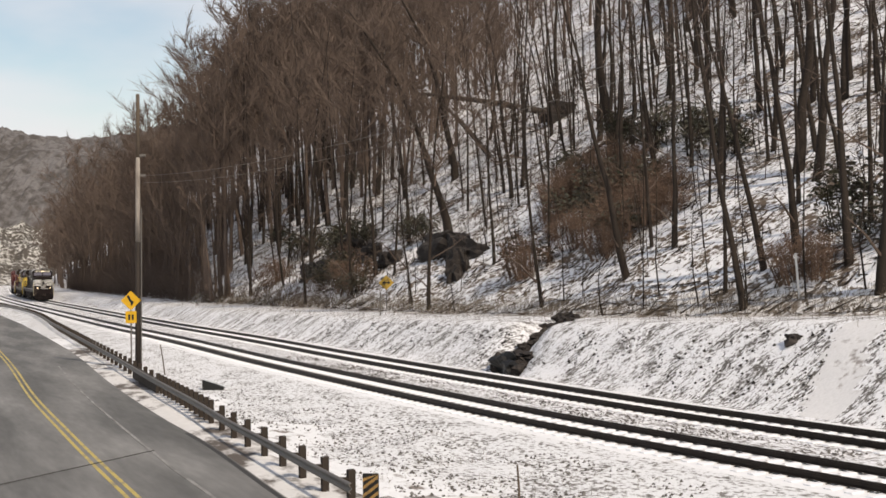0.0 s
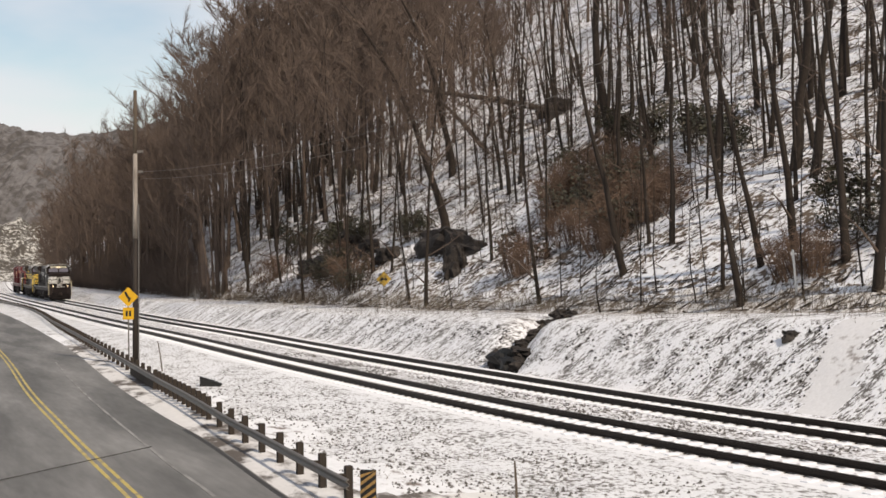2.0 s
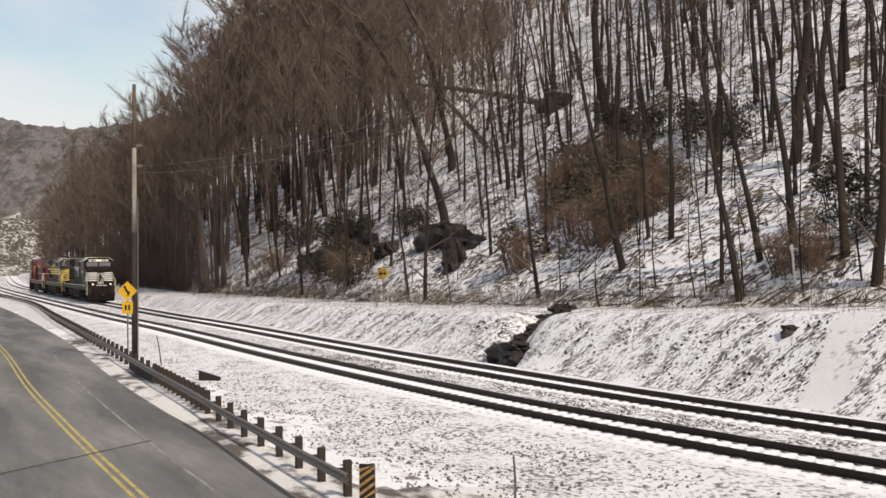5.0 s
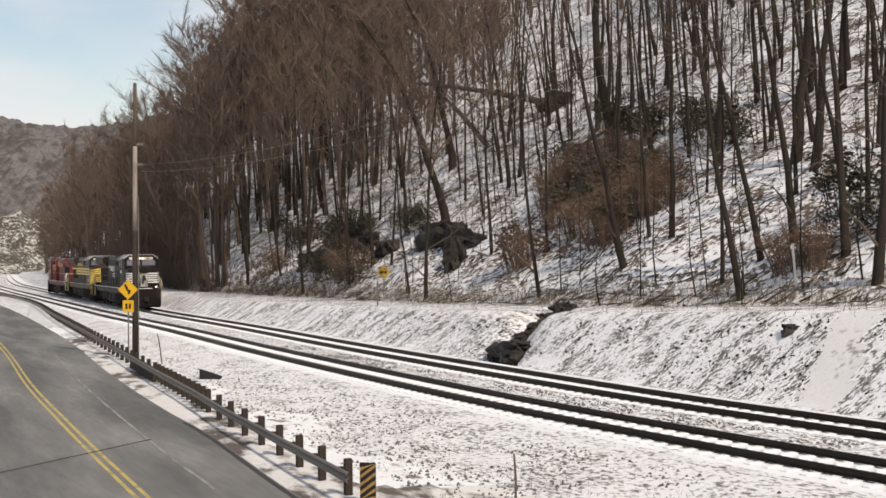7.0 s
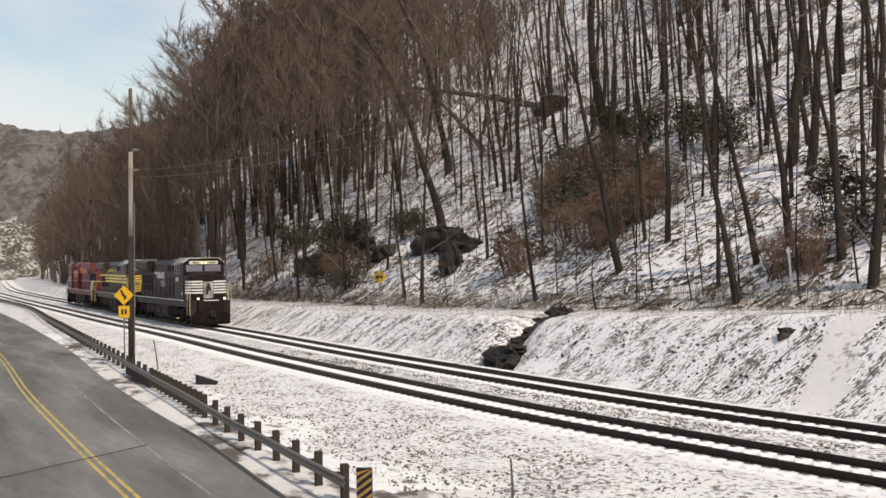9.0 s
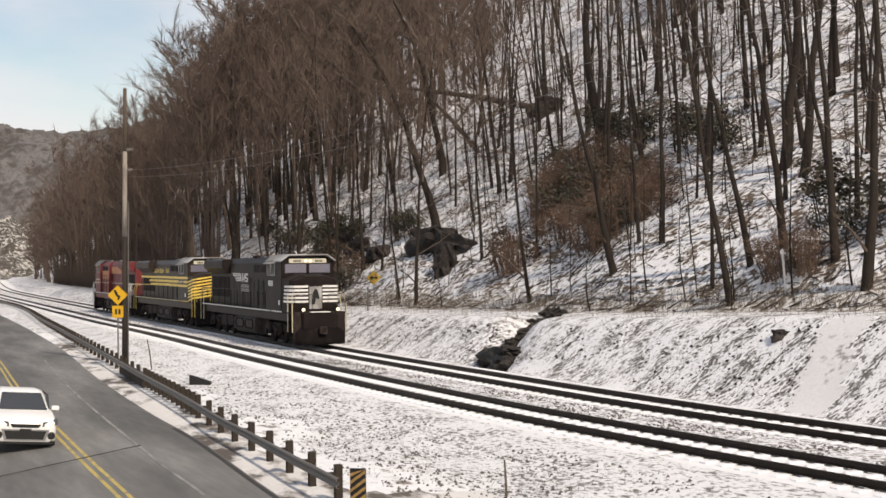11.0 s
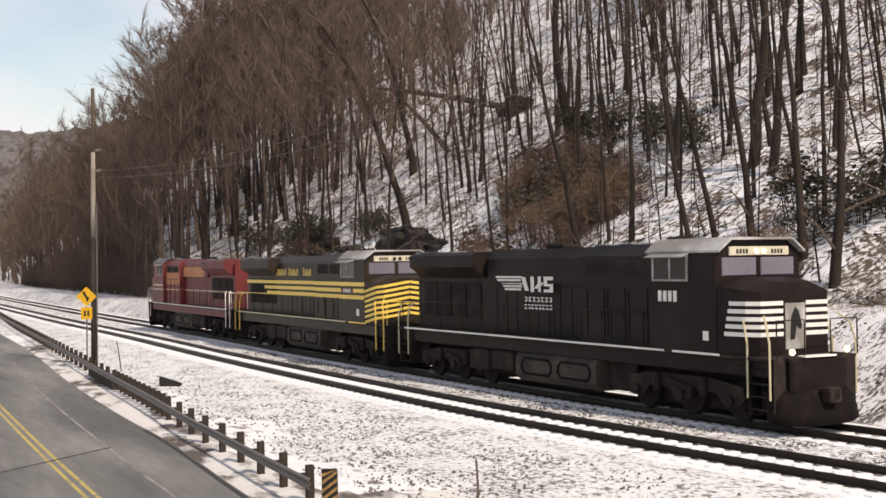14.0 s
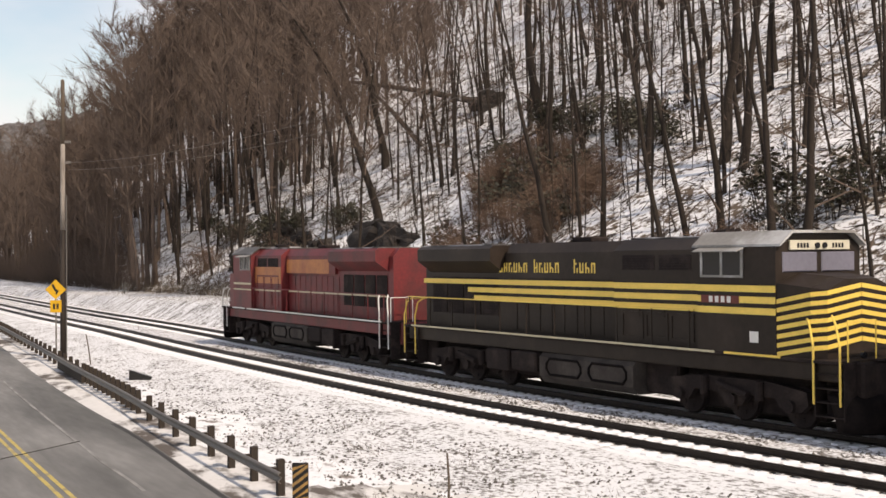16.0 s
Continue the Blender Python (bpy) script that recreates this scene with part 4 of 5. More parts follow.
        r, a = rnd.uniform(0.022, 0.06), rnd.uniform(0, math.tau)
        c = Vector((x, y, ground_z(s, off) + r * 0.25))
        v = [c + Vector((math.cos(a + q) * r * rnd.uniform(.8, 1.3), math.sin(a + q) * r * rnd.uniform(.8, 1.3), -0.4 * r)) for q in (0, 1.6, 3.1, 4.7)] + [c + Vector((0, 0, r * rnd.uniform(.5, .9)))]
        g.add(v, [(0, 1, 4), (1, 2, 4), (2, 3, 4), (3, 0, 4)])
    tagged(new("ballast_stones", g.mesh("ballast_stones", M_STONE)), "grey ballast stones showing through thin snow", "stones", kind="stuff")
    g = Geo()
    for n in range(1300):
        s, off = rnd.uniform(30, 56), -rnd.uniform(7.5, 16)
        x, y = track.at(s, off)
        if bumps(x, y, 0.5, 4) < -0.05 or ROAD_EDGE.near(x, y)[1] < 1.3:
            continue
        for q in range(2):
            spike(g, Vector((x + rnd.gauss(0, .08), y + rnd.gauss(0, .08), ground_z(s, off) - 0.02)), Vector((rnd.gauss(0, .6), rnd.gauss(0, .6), 0.8)).normalized(), rnd.uniform(0.05, 0.22), 0.008, rnd)
    tagged(new("grass_tufts", g.mesh("grass_tufts", M_GRASS)), "dead grass stubble poking through the snow by the track", "grass", kind="stuff")


def fallen_trees():
    def log(pa, pb, r, label):
        pa, pb = Vector(pa), Vector(pb)
        g = Geo()
        rnd = random.Random(int(r * 1000))
        pts = [pa.lerp(pb, k) + Vector((0, 0, 0.25 * math.sin(k * 3.1))) for k in (0, .25, .5, .75, 1)]
        g.tube(pts, [r, r * 0.9, r * 0.75, r * 0.6, r * 0.4], 8)
        t = thing("fallen_tree", label, "fallen tree", "fallen trees on the slope")
        part("trunk", g, M_LOG, t, "", True)
        for k in range(5):
            o = pa.lerp(pb, rnd.uniform(0.4, 0.95))
            q = Geo()
            spike(q, o, Vector((rnd.uniform(-1, 1), rnd.uniform(-.6, .6), rnd.uniform(.1, 1))).normalized(), rnd.uniform(0.8, 2.2), r * 0.25, rnd)
            part("branch", q, M_BARK, t)
        return pa

    root = log((11.8, 127.5, 19.9), (-2.8, 127.0, 22.2), 0.36, "uprooted tree hung up across the slope in its neighbours")
    log((4.8, 127.5, 15.6), (-0.6, 127.3, 21.6), 0.30, "dead trunk leaning down the slope")
    log(Vector(hill_place(108.0, 18.0)) + Vector((0, 0, 0.4)), Vector(hill_place(101.0, 23.0)) + Vector((0, 0, 0.9)), 0.14, "thin fallen trunk on the slope")
    log(Vector(hill_place(70.0, 9.0)) + Vector((0, 0, 0.6)), Vector(hill_place(64.0, 7.4)) + Vector((0, 0, 0.8)), 0.09, "thin fallen trunk caught between trees")
    g = Geo()
    lump(g, (0, 0, 0), (1.5, 0.9, 1.3), 4.4, rough=0.5)
    tagged(part("root_plate", g, M_ROCK, None, at=Matrix.Translation(root)), "earthy root plate of the uprooted tree", "root plate")


def far_hills():
    """The wooded ridge that closes the valley."""
    for name, y0, x0, x1, crest, m, label in (("distant_hill", 640, -560, -40, 104, M_FAR, "hazy wooded ridge closing the valley"), ("distant_slope", 420, -260, -120, 30, M_FAR_SNOW, "snowy wooded slope beyond the road")):
        g, vs, fs = Geo(), [], []
        nx, ny = 240, 30
        for j in range(ny):
            for i in range(nx):
                x, k = x0 + (x1 - x0) * i / (nx - 1), j / (ny - 1)
                h = crest * (0.9 + 0.22 * noise.noise((x * 0.008, 2.0, y0 * .01))) * math.sin(min(1, k * 1.25) * math.pi / 2)
                edge = min(1, (x1 - x) / 70)
                z = -4 + h * (edge if edge > 0 else 0) + (4.5 * noise.noise((x * 0.12, k * 40, 1)) + 3.5 * noise.noise((x * .3, k * 90, 3))) * (0.3 + k)
                vs.append((x, y0 + 190 * k, z))
        for j in range(ny - 1):
            for i in range(nx - 1):
                fs.append((j * nx + i, j * nx + i + 1, (j + 1) * nx + i + 1, (j + 1) * nx + i))
        g.v, g.f, g.m = vs, fs, [0] * len(fs)
        tagged(part(name, g, m), label, "hill", kind="structure")


woods()
outcrops()
undergrowth()
fallen_trees()
far_hills()
# ---------------------------------------------------------------- the train
M_NS_BLACK = material("black_locomotive_paint", (0.0165, 0.0122, 0.0117), 0.45, 0, 0.35, 0.7, (0.032, 0.024, 0.022), 0.05, 30, 0.08, (1, 1, 1), (0.45, 0.7))
M_UNDER = material("sooty_running_gear", (0.031, 0.0235, 0.0225), 0.8, 0.0, 0.4, 1.5, (0.064, 0.049, 0.043), 0.3, 15, 0.1, (1, 1, 1), (0.5, 0.7))
M_TANK = material("dusty_fuel_tank", (0.075, 0.064, 0.057), 0.8, 0, 0.3, 1.2, (0.045, 0.037, 0.033), 0.1, 15, 0.2, (1, 1, 1), (0.45, 0.65))
M_NKP_BLACK = material("heritage_dark_paint", (0.029, 0.0215, 0.0172), 0.42, 0, 0.3, 0.7, (0.047, 0.035, 0.0275), 0.05, 30, 0.12, (1, 1, 1), (0.45, 0.7))
M_BOARD = material("cream_number_board", (0.62, 0.58, 0.46), 0.5, 0, 0.15, 4)
M_GOLD = material("yellow_stripe_paint", (0.88, 0.62, 0.12), 0.45, 0, 0.15, 1.5, None, 0, 20, 0.4)
M_RED = material("faded_red_paint", (0.17, 0.016, 0.018), 0.55, 0, 0.35, 0.9, (0.060, 0.014, 0.014), 0.05, 30, 0.45, (1, 1, 1), (0.45, 0.75))
M_ORANGE = material("faded_orange_paint", (0.52, 0.19, 0.05), 0.5, 0, 0.3, 0.9, (0.34, 0.09, 0.04), 0, 20, 0.4, (1, 1, 1), (0.45, 0.75))
M_CAB_GLASS = material("dark_cab_glass", (0.012, 0.012, 0.014), 0.15, 0, 0.1, 1, None, 0, 20, 0.25)
M_WINDSHIELD = material("hazy_windscreen", (0.17, 0.165, 0.21), 0.12, 0, 0.15, 1, None, 0, 20, 0.6)
M_STEEL = material("bare_steel", (0.45, 0.44, 0.43), 0.4, 0.8, 0.2, 3)
M_LAMP = glow("lit_headlight", (1.0, 0.80, 0.55), 1.0)
M_ROOF = material("snow_dusted_roof", (0.09, 0.085, 0.082), 0.6, 0, 0.3, 0.8, (0.42, 0.42, 0.44), 0.05, 20, 0.4, (1, 1, 1), (0.48, 0.62))
M_PALE_ROOF = material("pale_cab_roof", (0.24, 0.23, 0.215), 0.6, 0, 0.25, 1.0, (0.46, 0.46, 0.46), 0.05, 20, 0.4, (1, 1, 1), (0.48, 0.62))
M_PLOW = material("black_steel_plow", (0.010, 0.0078, 0.0078), 0.75, 0, 0.4, 2, (0.022, 0.016, 0.0145), 0.1, 15, 0.06, (1, 1, 1), (0.5, 0.7))
HALF = 11.15


def P(s):
    """Locomotive space: metres behind the front coupler to x."""
    return HALF - s


def slab(s0, s1, y0, y1, z0, z1, bev=0.02):
    g = Geo()
    g.box(P(s1), P(s0), y0, y1, z0, z1, bev)
    return g


def louvre(x0, x1, a, b, z0, z1, step, sd):
    """One pressed panel with slanting louvres."""
    inner, outer = (a, b) if sd > 0 else (b, a)
    edge = [(inner - 0.01 * sd, z1), (inner - 0.01 * sd, z0)]
    for z in np.arange(z0, z1 - step / 2, step):
        edge += [(outer, z), (inner, min(z1, z + step * 0.95))]
    g = Geo()
    g.prism(edge, "x", x0, x1)
    return g


def locomotive(name, label, body, trim, accent, scheme):
    """A six-axle wide-cab diesel; returns the thing and its wheelsets."""
    t = thing(name, label, "locomotive", "locomotives of the train")
    # frame and running gear
    part("frame", slab(0.9, 21.5, -1.35, 1.35, 1.28, 1.72, 0.03), body, t)
    # Added blocks stop bright snow showing through under the frame ends.
    for s0, s1 in ((0.95, 2.1), (20.1, 21.45)):
        part("end_gap_filler", slab(s0, s1, -0.95, 0.95, 0.4, 1.3, 0.05), M_UNDER, t)
    deck = slab(0.75, 21.6, -1.52, 1.52, 1.72, 1.80, 0.01)
    part("walkway", deck, M_UNDER, t)
    for sd in (-1, 1):
        a, b = sorted((sd * 1.522, sd * 1.54))
        for s0, s1 in ((2.6, 4.55), (4.9, 21.0)):
            g = Geo()
            g.box(P(s1), P(s0), a, b, 1.765, 1.825, 0.004)
            part("sill_stripe", g, trim if s0 < 4 or scheme != "nkp" else M_GOLD_PALE, t, "pale painted sill stripe")
    tank = Geo()
    prof = [(-1.45, 0.55), (-1.25, 0.34), (1.25, 0.34), (1.45, 0.55), (1.45, 1.15), (1.3, 1.3), (-1.3, 1.3), (-1.45, 1.15)]
    tank.prism(prof, "x", P(12.9), P(8.3))
    ft = part("fuel_tank", tank, M_TANK, t, "dusty grey-brown fuel tank")
    for sd in (-1, 1):
        for s0 in (8.6, 10.75):           # rounded stiffening rims pressed on the flank
            q = 0.16
            rim = [(s0 + q, 0.62), (s0 + 1.75 - q, 0.62), (s0 + 1.75, 0.62 + q), (s0 + 1.75, 1.12 - q), (s0 + 1.75 - q, 1.12), (s0 + q, 1.12), (s0, 1.12 - q), (s0, 0.62 + q), (s0 + q, 0.62)]
            g = Geo()
            g.tube([(P(u), sd * 1.455, v) for u, v in rim], 0.045, 6)
            part("tank_rim", g, M_PLOW, ft, "black rounded rim on the tank")
    # Added boxes block light between tank and trucks, where it is dark.
    for s0, s1, w in ((6.9, 8.28, 1.0), (12.92, 15.3, 0.78)):
        part("underframe_filler", slab(s0, s1, -w, w, 0.40, 1.29, 0.06), M_UNDER, t, "grimy box added to block light under the frame")
    for s0, s1, z0, z1 in ((13.1, 14.5, 0.62, 1.26), (14.65, 16.0, 0.55, 1.26)):
        for sd in (-1, 1):
            a, b = sorted((sd * 0.8, sd * 1.47))
            part("equipment_box", slab(s0, s1, a, b, z0, z1, 0.05), M_UNDER, t)
    for sd in (-1, 1):
        g = Geo()
        g.tube([(P(13.1), sd * 1.15, 1.45), (P(16.2), sd * 1.15, 1.45)], 0.13, 10)
        part("air_reservoir", g, M_UNDER, t, "", True)
    sets = []
    wheel = Geo()
    for sd in (-1, 1):
        wheel.disc((0, sd * 0.76, 0), "y", 0.535, 0.13, 24, bev=0.02)
        wheel.disc((0, sd * 0.685, 0), "y", 0.565, 0.03, 24)
        for k in range(6):
            a = k * math.tau / 6
            wheel.box(math.cos(a) * 0.33 - 0.05, math.cos(a) * 0.33 + 0.05, sd * 0.83 - 0.012, sd * 0.83 + 0.012, math.sin(a) * 0.33 - 0.05, math.sin(a) * 0.33 + 0.05)
    wheel.tube([(0, -0.95, 0), (0, 0.95, 0)], 0.1, 10)
    wm_ = wheel.mesh("wheelset", M_UNDER)
    for c in (4.6, 17.6):
        tr = Geo()
        for sd in (-1, 1):
            a, b = sorted((sd * 1.0, sd * 1.18))
            pr = [(-2.55, 0.62), (-2.3, 0.42), (-1.7, 0.42), (-1.45, 0.72), (-0.55, 0.72), (-0.3, 0.42), (0.3, 0.42), (0.55, 0.72), (1.45, 0.72), (1.7, 0.42), (2.3, 0.42), (2.55, 0.62), (2.5, 0.95), (1.2, 1.12), (-1.2, 1.12), (-2.5, 0.95)]
            tr.prism([(P(c) + u, v) for u, v in pr], "y", a, b)
            for k in (-2.0, 0, 2.0):
                tr.disc((P(c) + k, sd * 1.22, 0.56), "y", 0.16, 0.14, 12)
            for k in (-1.0, 1.0):
                tr.tube([(P(c) + k, sd * 1.25, 0.62), (P(c) + k, sd * 1.25, 1.1)], 0.11, 10)
            tr.tube([(P(c) - 0.5, sd * 1.25, 0.95), (P(c) + 0.6, sd * 1.25, 0.72)], 0.1, 8)
        # Added inner box blocks light between the wheels to keep the underside dark.
        tr.box(P(c) - 2.6, P(c) + 2.6, -0.62, 0.62, 0.22, 1.27)
        part("truck_frame", tr, M_UNDER, t, "grimy three-axle truck frame")
        for k in (-2.0, 0, 2.0):
            w = part("wheelset", wm_, None, t, at=Matrix.Translation((P(c) + k, 0, 0.535)))
            sets.append(w)
    # cab
    cab = Geo()
    cy = 1.5
    cab.prism([(-cy, 1.8), (cy, 1.8), (cy, 3.4), (cy, 4.5), (cy - 0.45, 4.80), (-cy + 0.45, 4.80), (-cy, 4.5), (-cy, 3.4)], "x", P(5.55), P(2.75))
    cb = part("cab", cab, body, t)
    roof = Geo()
    roof.prism([(-cy - 0.04, 4.50), (-cy + 0.42, 4.83), (cy - 0.42, 4.83), (cy + 0.04, 4.50), (cy + 0.03, 4.56), (cy - 0.40, 4.90), (-cy + 0.40, 4.90), (-cy - 0.03, 4.56)], "x", P(5.7), P(2.55))
    part("cab_roof", roof, M_PALE_ROOF if scheme != "red" else M_ROOF, cb, "pale mottled cab roof")
    for sd in (-1, 1):
        a, b = sorted((sd * 1.5, sd * 1.535))
        g = Geo()
        g.box(P(5.40), P(3.85), a, b, 3.72, 3.78)
        g.box(P(5.40), P(3.85), a, b, 4.40, 4.46)
        for s0 in (5.40, 4.66, 3.93):
            g.box(P(s0), P(s0 - 0.08), a, b, 3.78, 4.40)
        part("window_frame", g, M_PALE_ROOF, cb, "pale side window frame")
        a, b = sorted((sd * 1.49, sd * 1.515))
        part("side_window", slab(3.93, 5.4, a, b, 3.78, 4.40, 0.0), M_CAB_GLASS, cb)
        g = Geo()
        g.prism([(sd * 1.5, 4.47), (sd * 1.78, 4.38), (sd * 1.78, 4.40), (sd * 1.5, 4.50)], "x", P(5.45), P(3.8))
        part("sunshade", g, M_PALE_ROOF, cb)
    for y0, y1 in ((-1.28, -0.08), (0.08, 1.28)):
        g = Geo()
        g.loft([[(P(2.74), y0, 3.86), (P(2.74), y1, 3.86), (P(2.74), y1, 4.36), (P(2.74), y0, 4.36)], [(P(2.71), y0 + .03, 3.89), (P(2.71), y1 - .03, 3.89), (P(2.71), y1 - .03, 4.33), (P(2.71), y0 + .03, 4.33)]])
        part("windscreen", g, M_WINDSHIELD, cb)
    g = Geo()
    g.box(P(2.74), P(2.68), -1.06, 1.06, 4.41, 4.65, 0.01)
    nb = part("number_board", g, M_BOARD, cb, "cream number board with dark marks")
    g = Geo()
    for k in range(4):
        for sgn in (-1, 1):
            y0 = sgn * 0.62 + (k - 1.5) * 0.11
            g.box(P(2.68), P(2.672), y0 - 0.035, y0 + 0.035, 4.46, 4.58)
    part("bar", g, M_BLACK, nb)
    for sd in (-1, 1):
        g = Geo()
        g.disc((P(2.66), sd * 0.13, 4.52), "x", 0.075, 0.05, 14)
        part("upper_headlight", g, M_LAMP if scheme == "ns" else M_CAB_GLASS, cb)
    # nose
    nose = Geo()
    rings = []
    for s, w, zt, zs in ((2.76, 1.48, 3.84, 3.60), (1.75, 1.38, 3.76, 3.50), (1.42, 1.18, 3.70, 3.45)):
        rings.append([(P(s), -w, 1.8), (P(s), w, 1.8), (P(s), w, zs), (P(s), w * 0.45, zt), (P(s), -w * 0.45, zt), (P(s), -w, zs)])
    nose.loft(rings)
    part("nose", nose, body, t)
    if scheme != "nkp":
        part("nose_door", slab(1.38, 1.425, -0.35, 0.35, 1.95, 3.15, 0.01), M_PALE_ROOF if scheme == "ns" else body, t)
    if scheme != "red":
        for k in range(5 if scheme == "ns" else 7):
            z = 2.30 + k * 0.20 if scheme == "ns" else 1.93 + k * 0.215
            for sd in (-1, 1):
                g = Geo()
                dz = 0.0 if scheme == "ns" else 1.0
                e = [(1.412, sd * (0.4 if scheme == "ns" else 0.01), z + dz * 0.27, 0), (1.412, sd * 1.17, z + dz * 0.10, 0), (1.745, sd * 1.385, z + dz * 0.06, 0), (2.74, sd * 1.49, z - dz * 0.13, 0)]
                if scheme == "ns":
                    e = e[:3] + [(2.3 + 0.05 * (4 - k), sd * 1.45, z, 0)]
                h = 0.11
                rg = [[(P(s - 0.004), y * 1.004, zz), (P(s - 0.004), y * 1.004, zz + h), (P(s + 0.02), y * 0.985, zz + h), (P(s + 0.02), y * 0.985, zz)] for s, y, zz, _ in e]
                g.loft(rg)
                part("nose_stripe", g, trim, t, "bright painted nose stripe")
    # hood
    hood = Geo()
    hood.prism([(-0.92, 1.8), (0.92, 1.8), (0.92, 4.35), (0.62, 4.68), (-0.62, 4.68), (-0.92, 4.35)], "x", P(20.9), P(5.55))
    part("hood", hood, body, t)
    inv = Geo()
    inv.prism([(-1.3, 1.8), (1.3, 1.8), (1.3, 4.45), (0.9, 4.76), (-0.9, 4.76), (-1.3, 4.45)], "x", P(9.3), P(5.56))
    part("inverter_cabinet", inv, body, t)
    eng = Geo()
    eng.prism([(-1.05, 3.6), (1.05, 3.6), (1.05, 4.42), (0.85, 4.74), (-0.85, 4.74), (-1.05, 4.42)], "x", P(15.3), P(9.31))
    part("engine_hood", eng, body, t)
    rad = Geo()
    rad.prism([(-0.94, 3.75), (0.94, 3.75), (1.52, 4.16), (1.52, 4.58), (1.38, 4.68), (-1.38, 4.68), (-1.52, 4.58), (-1.52, 4.16)], "x", P(20.5), P(15.6))
    rd = part("radiator_housing", rad, accent if scheme == "red" else body, t, "overhanging radiator housing")
    part("radiator_top", slab(15.75, 20.35, -1.34, 1.34, 4.681, 4.73, 0.01), M_ROOF, rd)
    g = Geo()
    g.box(P(9.1), P(5.8), -0.85, 0.85, 4.762, 4.82, 0.02)
    part("roof_hatch", g, M_ROOF, t)
    g = Geo()
    g.box(P(12.6), P(11.6), -0.35, 0.35, 4.74, 4.90, 0.03)
    part("exhaust_outlet", g, M_UNDER, t)
    g = Geo()
    for y in (-0.2, 0.0, 0.2):
        g.tube([(P(6.3), y, 4.95), (P(5.9), y, 4.95), (P(5.75), y, 4.95)], [0.03, 0.04, 0.09], 8)
    g.box(P(6.25), P(6.15), -0.3, 0.3, 4.80, 4.93)
    part("horn", g, M_UNDER, t)
    for sd in (-1, 1):
        # doors and grilles along the hood
        for k in range(9):
            a, b = sorted((sd * 0.921, sd * 0.94))
            part("hood_door", slab(9.6 + k * 0.66, 10.2 + k * 0.66, a, b, 1.9, 3.5, 0.006), body, t)
        for s0, s1, z0, z1 in ((6.0, 7.3, 3.9, 4.35), (7.5, 8.9, 3.9, 4.35)):
            a, b = sorted((sd * 1.301, sd * 1.318))
            g = louvre(P(s1), P(s0), a, b, z0, z1, 0.07, sd)
            part("intake_grille", g, M_UNDER, t)
        for k in range(4):
            a, b = sorted((sd * 0.941, sd * 0.96))
            g = louvre(P(16.0 + k * 1.12 + 1.0), P(16.0 + k * 1.12), a, b, 2.3, 3.6, 0.09, sd)
            part("radiator_screen", g, M_UNDER, t)
        for s0, s1 in ((5.9, 6.85), (6.95, 7.9), (8.0, 8.95)):
            g = Geo()
            a, b = sorted((sd * 1.302, sd * 1.322))
            zt = 2.72 if scheme == "nkp" else 3.50
            for u0, u1, z0, z1 in ((s0, s1, zt - 0.08, zt), (s0, s1, 1.95, 2.03), (s0, s0 + 0.07, 2.03, zt - 0.08), (s1 - 0.07, s1, 2.03, zt - 0.08)):
                g.box(P(u1), P(u0), a, b, z0, z1)
            g.box(P(s0 + 0.2), P(s0 + 0.14), a, b, 2.6, 2.8)
            part("access_door_frame", g, body, t)
        # rails along the walkway
        g = Geo()
        g.tube([(P(5.7), sd * 1.49, 2.85), (P(21.3), sd * 1.49, 2.85)], 0.022, 6)
        part("handrail", g, trim if scheme == "nkp" else body, t)
        pm = Geo()
        pm.tube([(0, 0, 1.8), (0, 0, 2.86)], 0.022, 6)
        me = pm.mesh("stanchion", body)
        for k in range(11):
            part("stanchion", me, None, t, at=Matrix.Translation((P(5.9 + k * 1.53), sd * 1.49, 0)))
        # front and rear steps with grab rails
        for s0, s1 in ((0.75, 1.6), (20.75, 21.6)):
            for z in (0.45, 0.78, 1.11, 1.44):
                g = Geo()
                g.box(P(s1), P(s0), sd * 1.22 - 0.2, sd * 1.22 + 0.2, z, z + 0.035)
                part("step", g, M_UNDER, t)
            for sx in (s1, s0 - 0.03):
                g = Geo()
                g.box(P(sx + 0.03), P(sx), sd * 1.22 - 0.2, sd * 1.22 + 0.2, 0.4, 1.75)
                part("step_side", g, M_UNDER, t)
            for sx in (s0 + 0.02, s1 - 0.02):
                g = Geo()
                q = -0.25 if s0 < 5 else 0.25
                g.tube([(P(sx), sd * 1.5, 0.75), (P(sx), sd * 1.5, 2.15), (P(sx - q * 0.6), sd * 1.46, 2.65), (P(sx - q * 1.6), sd * 1.3, 2.85)], 0.028, 6)
                part("grab_rail", g, trim if scheme != "ns" else M_GOLD_PALE, t, "pale grab rail by the steps")
    part("drop_step", slab(0.50, 0.78, -0.55, 0.55, 1.79, 1.84, 0.01), M_WHITE if scheme == "ns" else M_UNDER, t, "pale drop step over the coupler")
    if scheme == "ns":
        g = Geo()
        g.prism([(-0.20, 2.20), (-0.05, 2.20), (0.02, 2.55), (0.15, 2.45), (0.22, 2.55), (0.10, 2.95), (-0.02, 3.05), (-0.16, 2.80)], "x", P(1.379), P(1.370))
        part("emblem", g, M_BLACK, t, "black emblem on the pale nose door")
    # ends
    plow = Geo()
    plan = [(0.95, -1.42), (0.55, -1.36), (0.32, -1.0), (0.18, -0.5), (0.13, 0.0), (0.18, 0.5), (0.32, 1.0), (0.55, 1.36), (0.95, 1.42)]
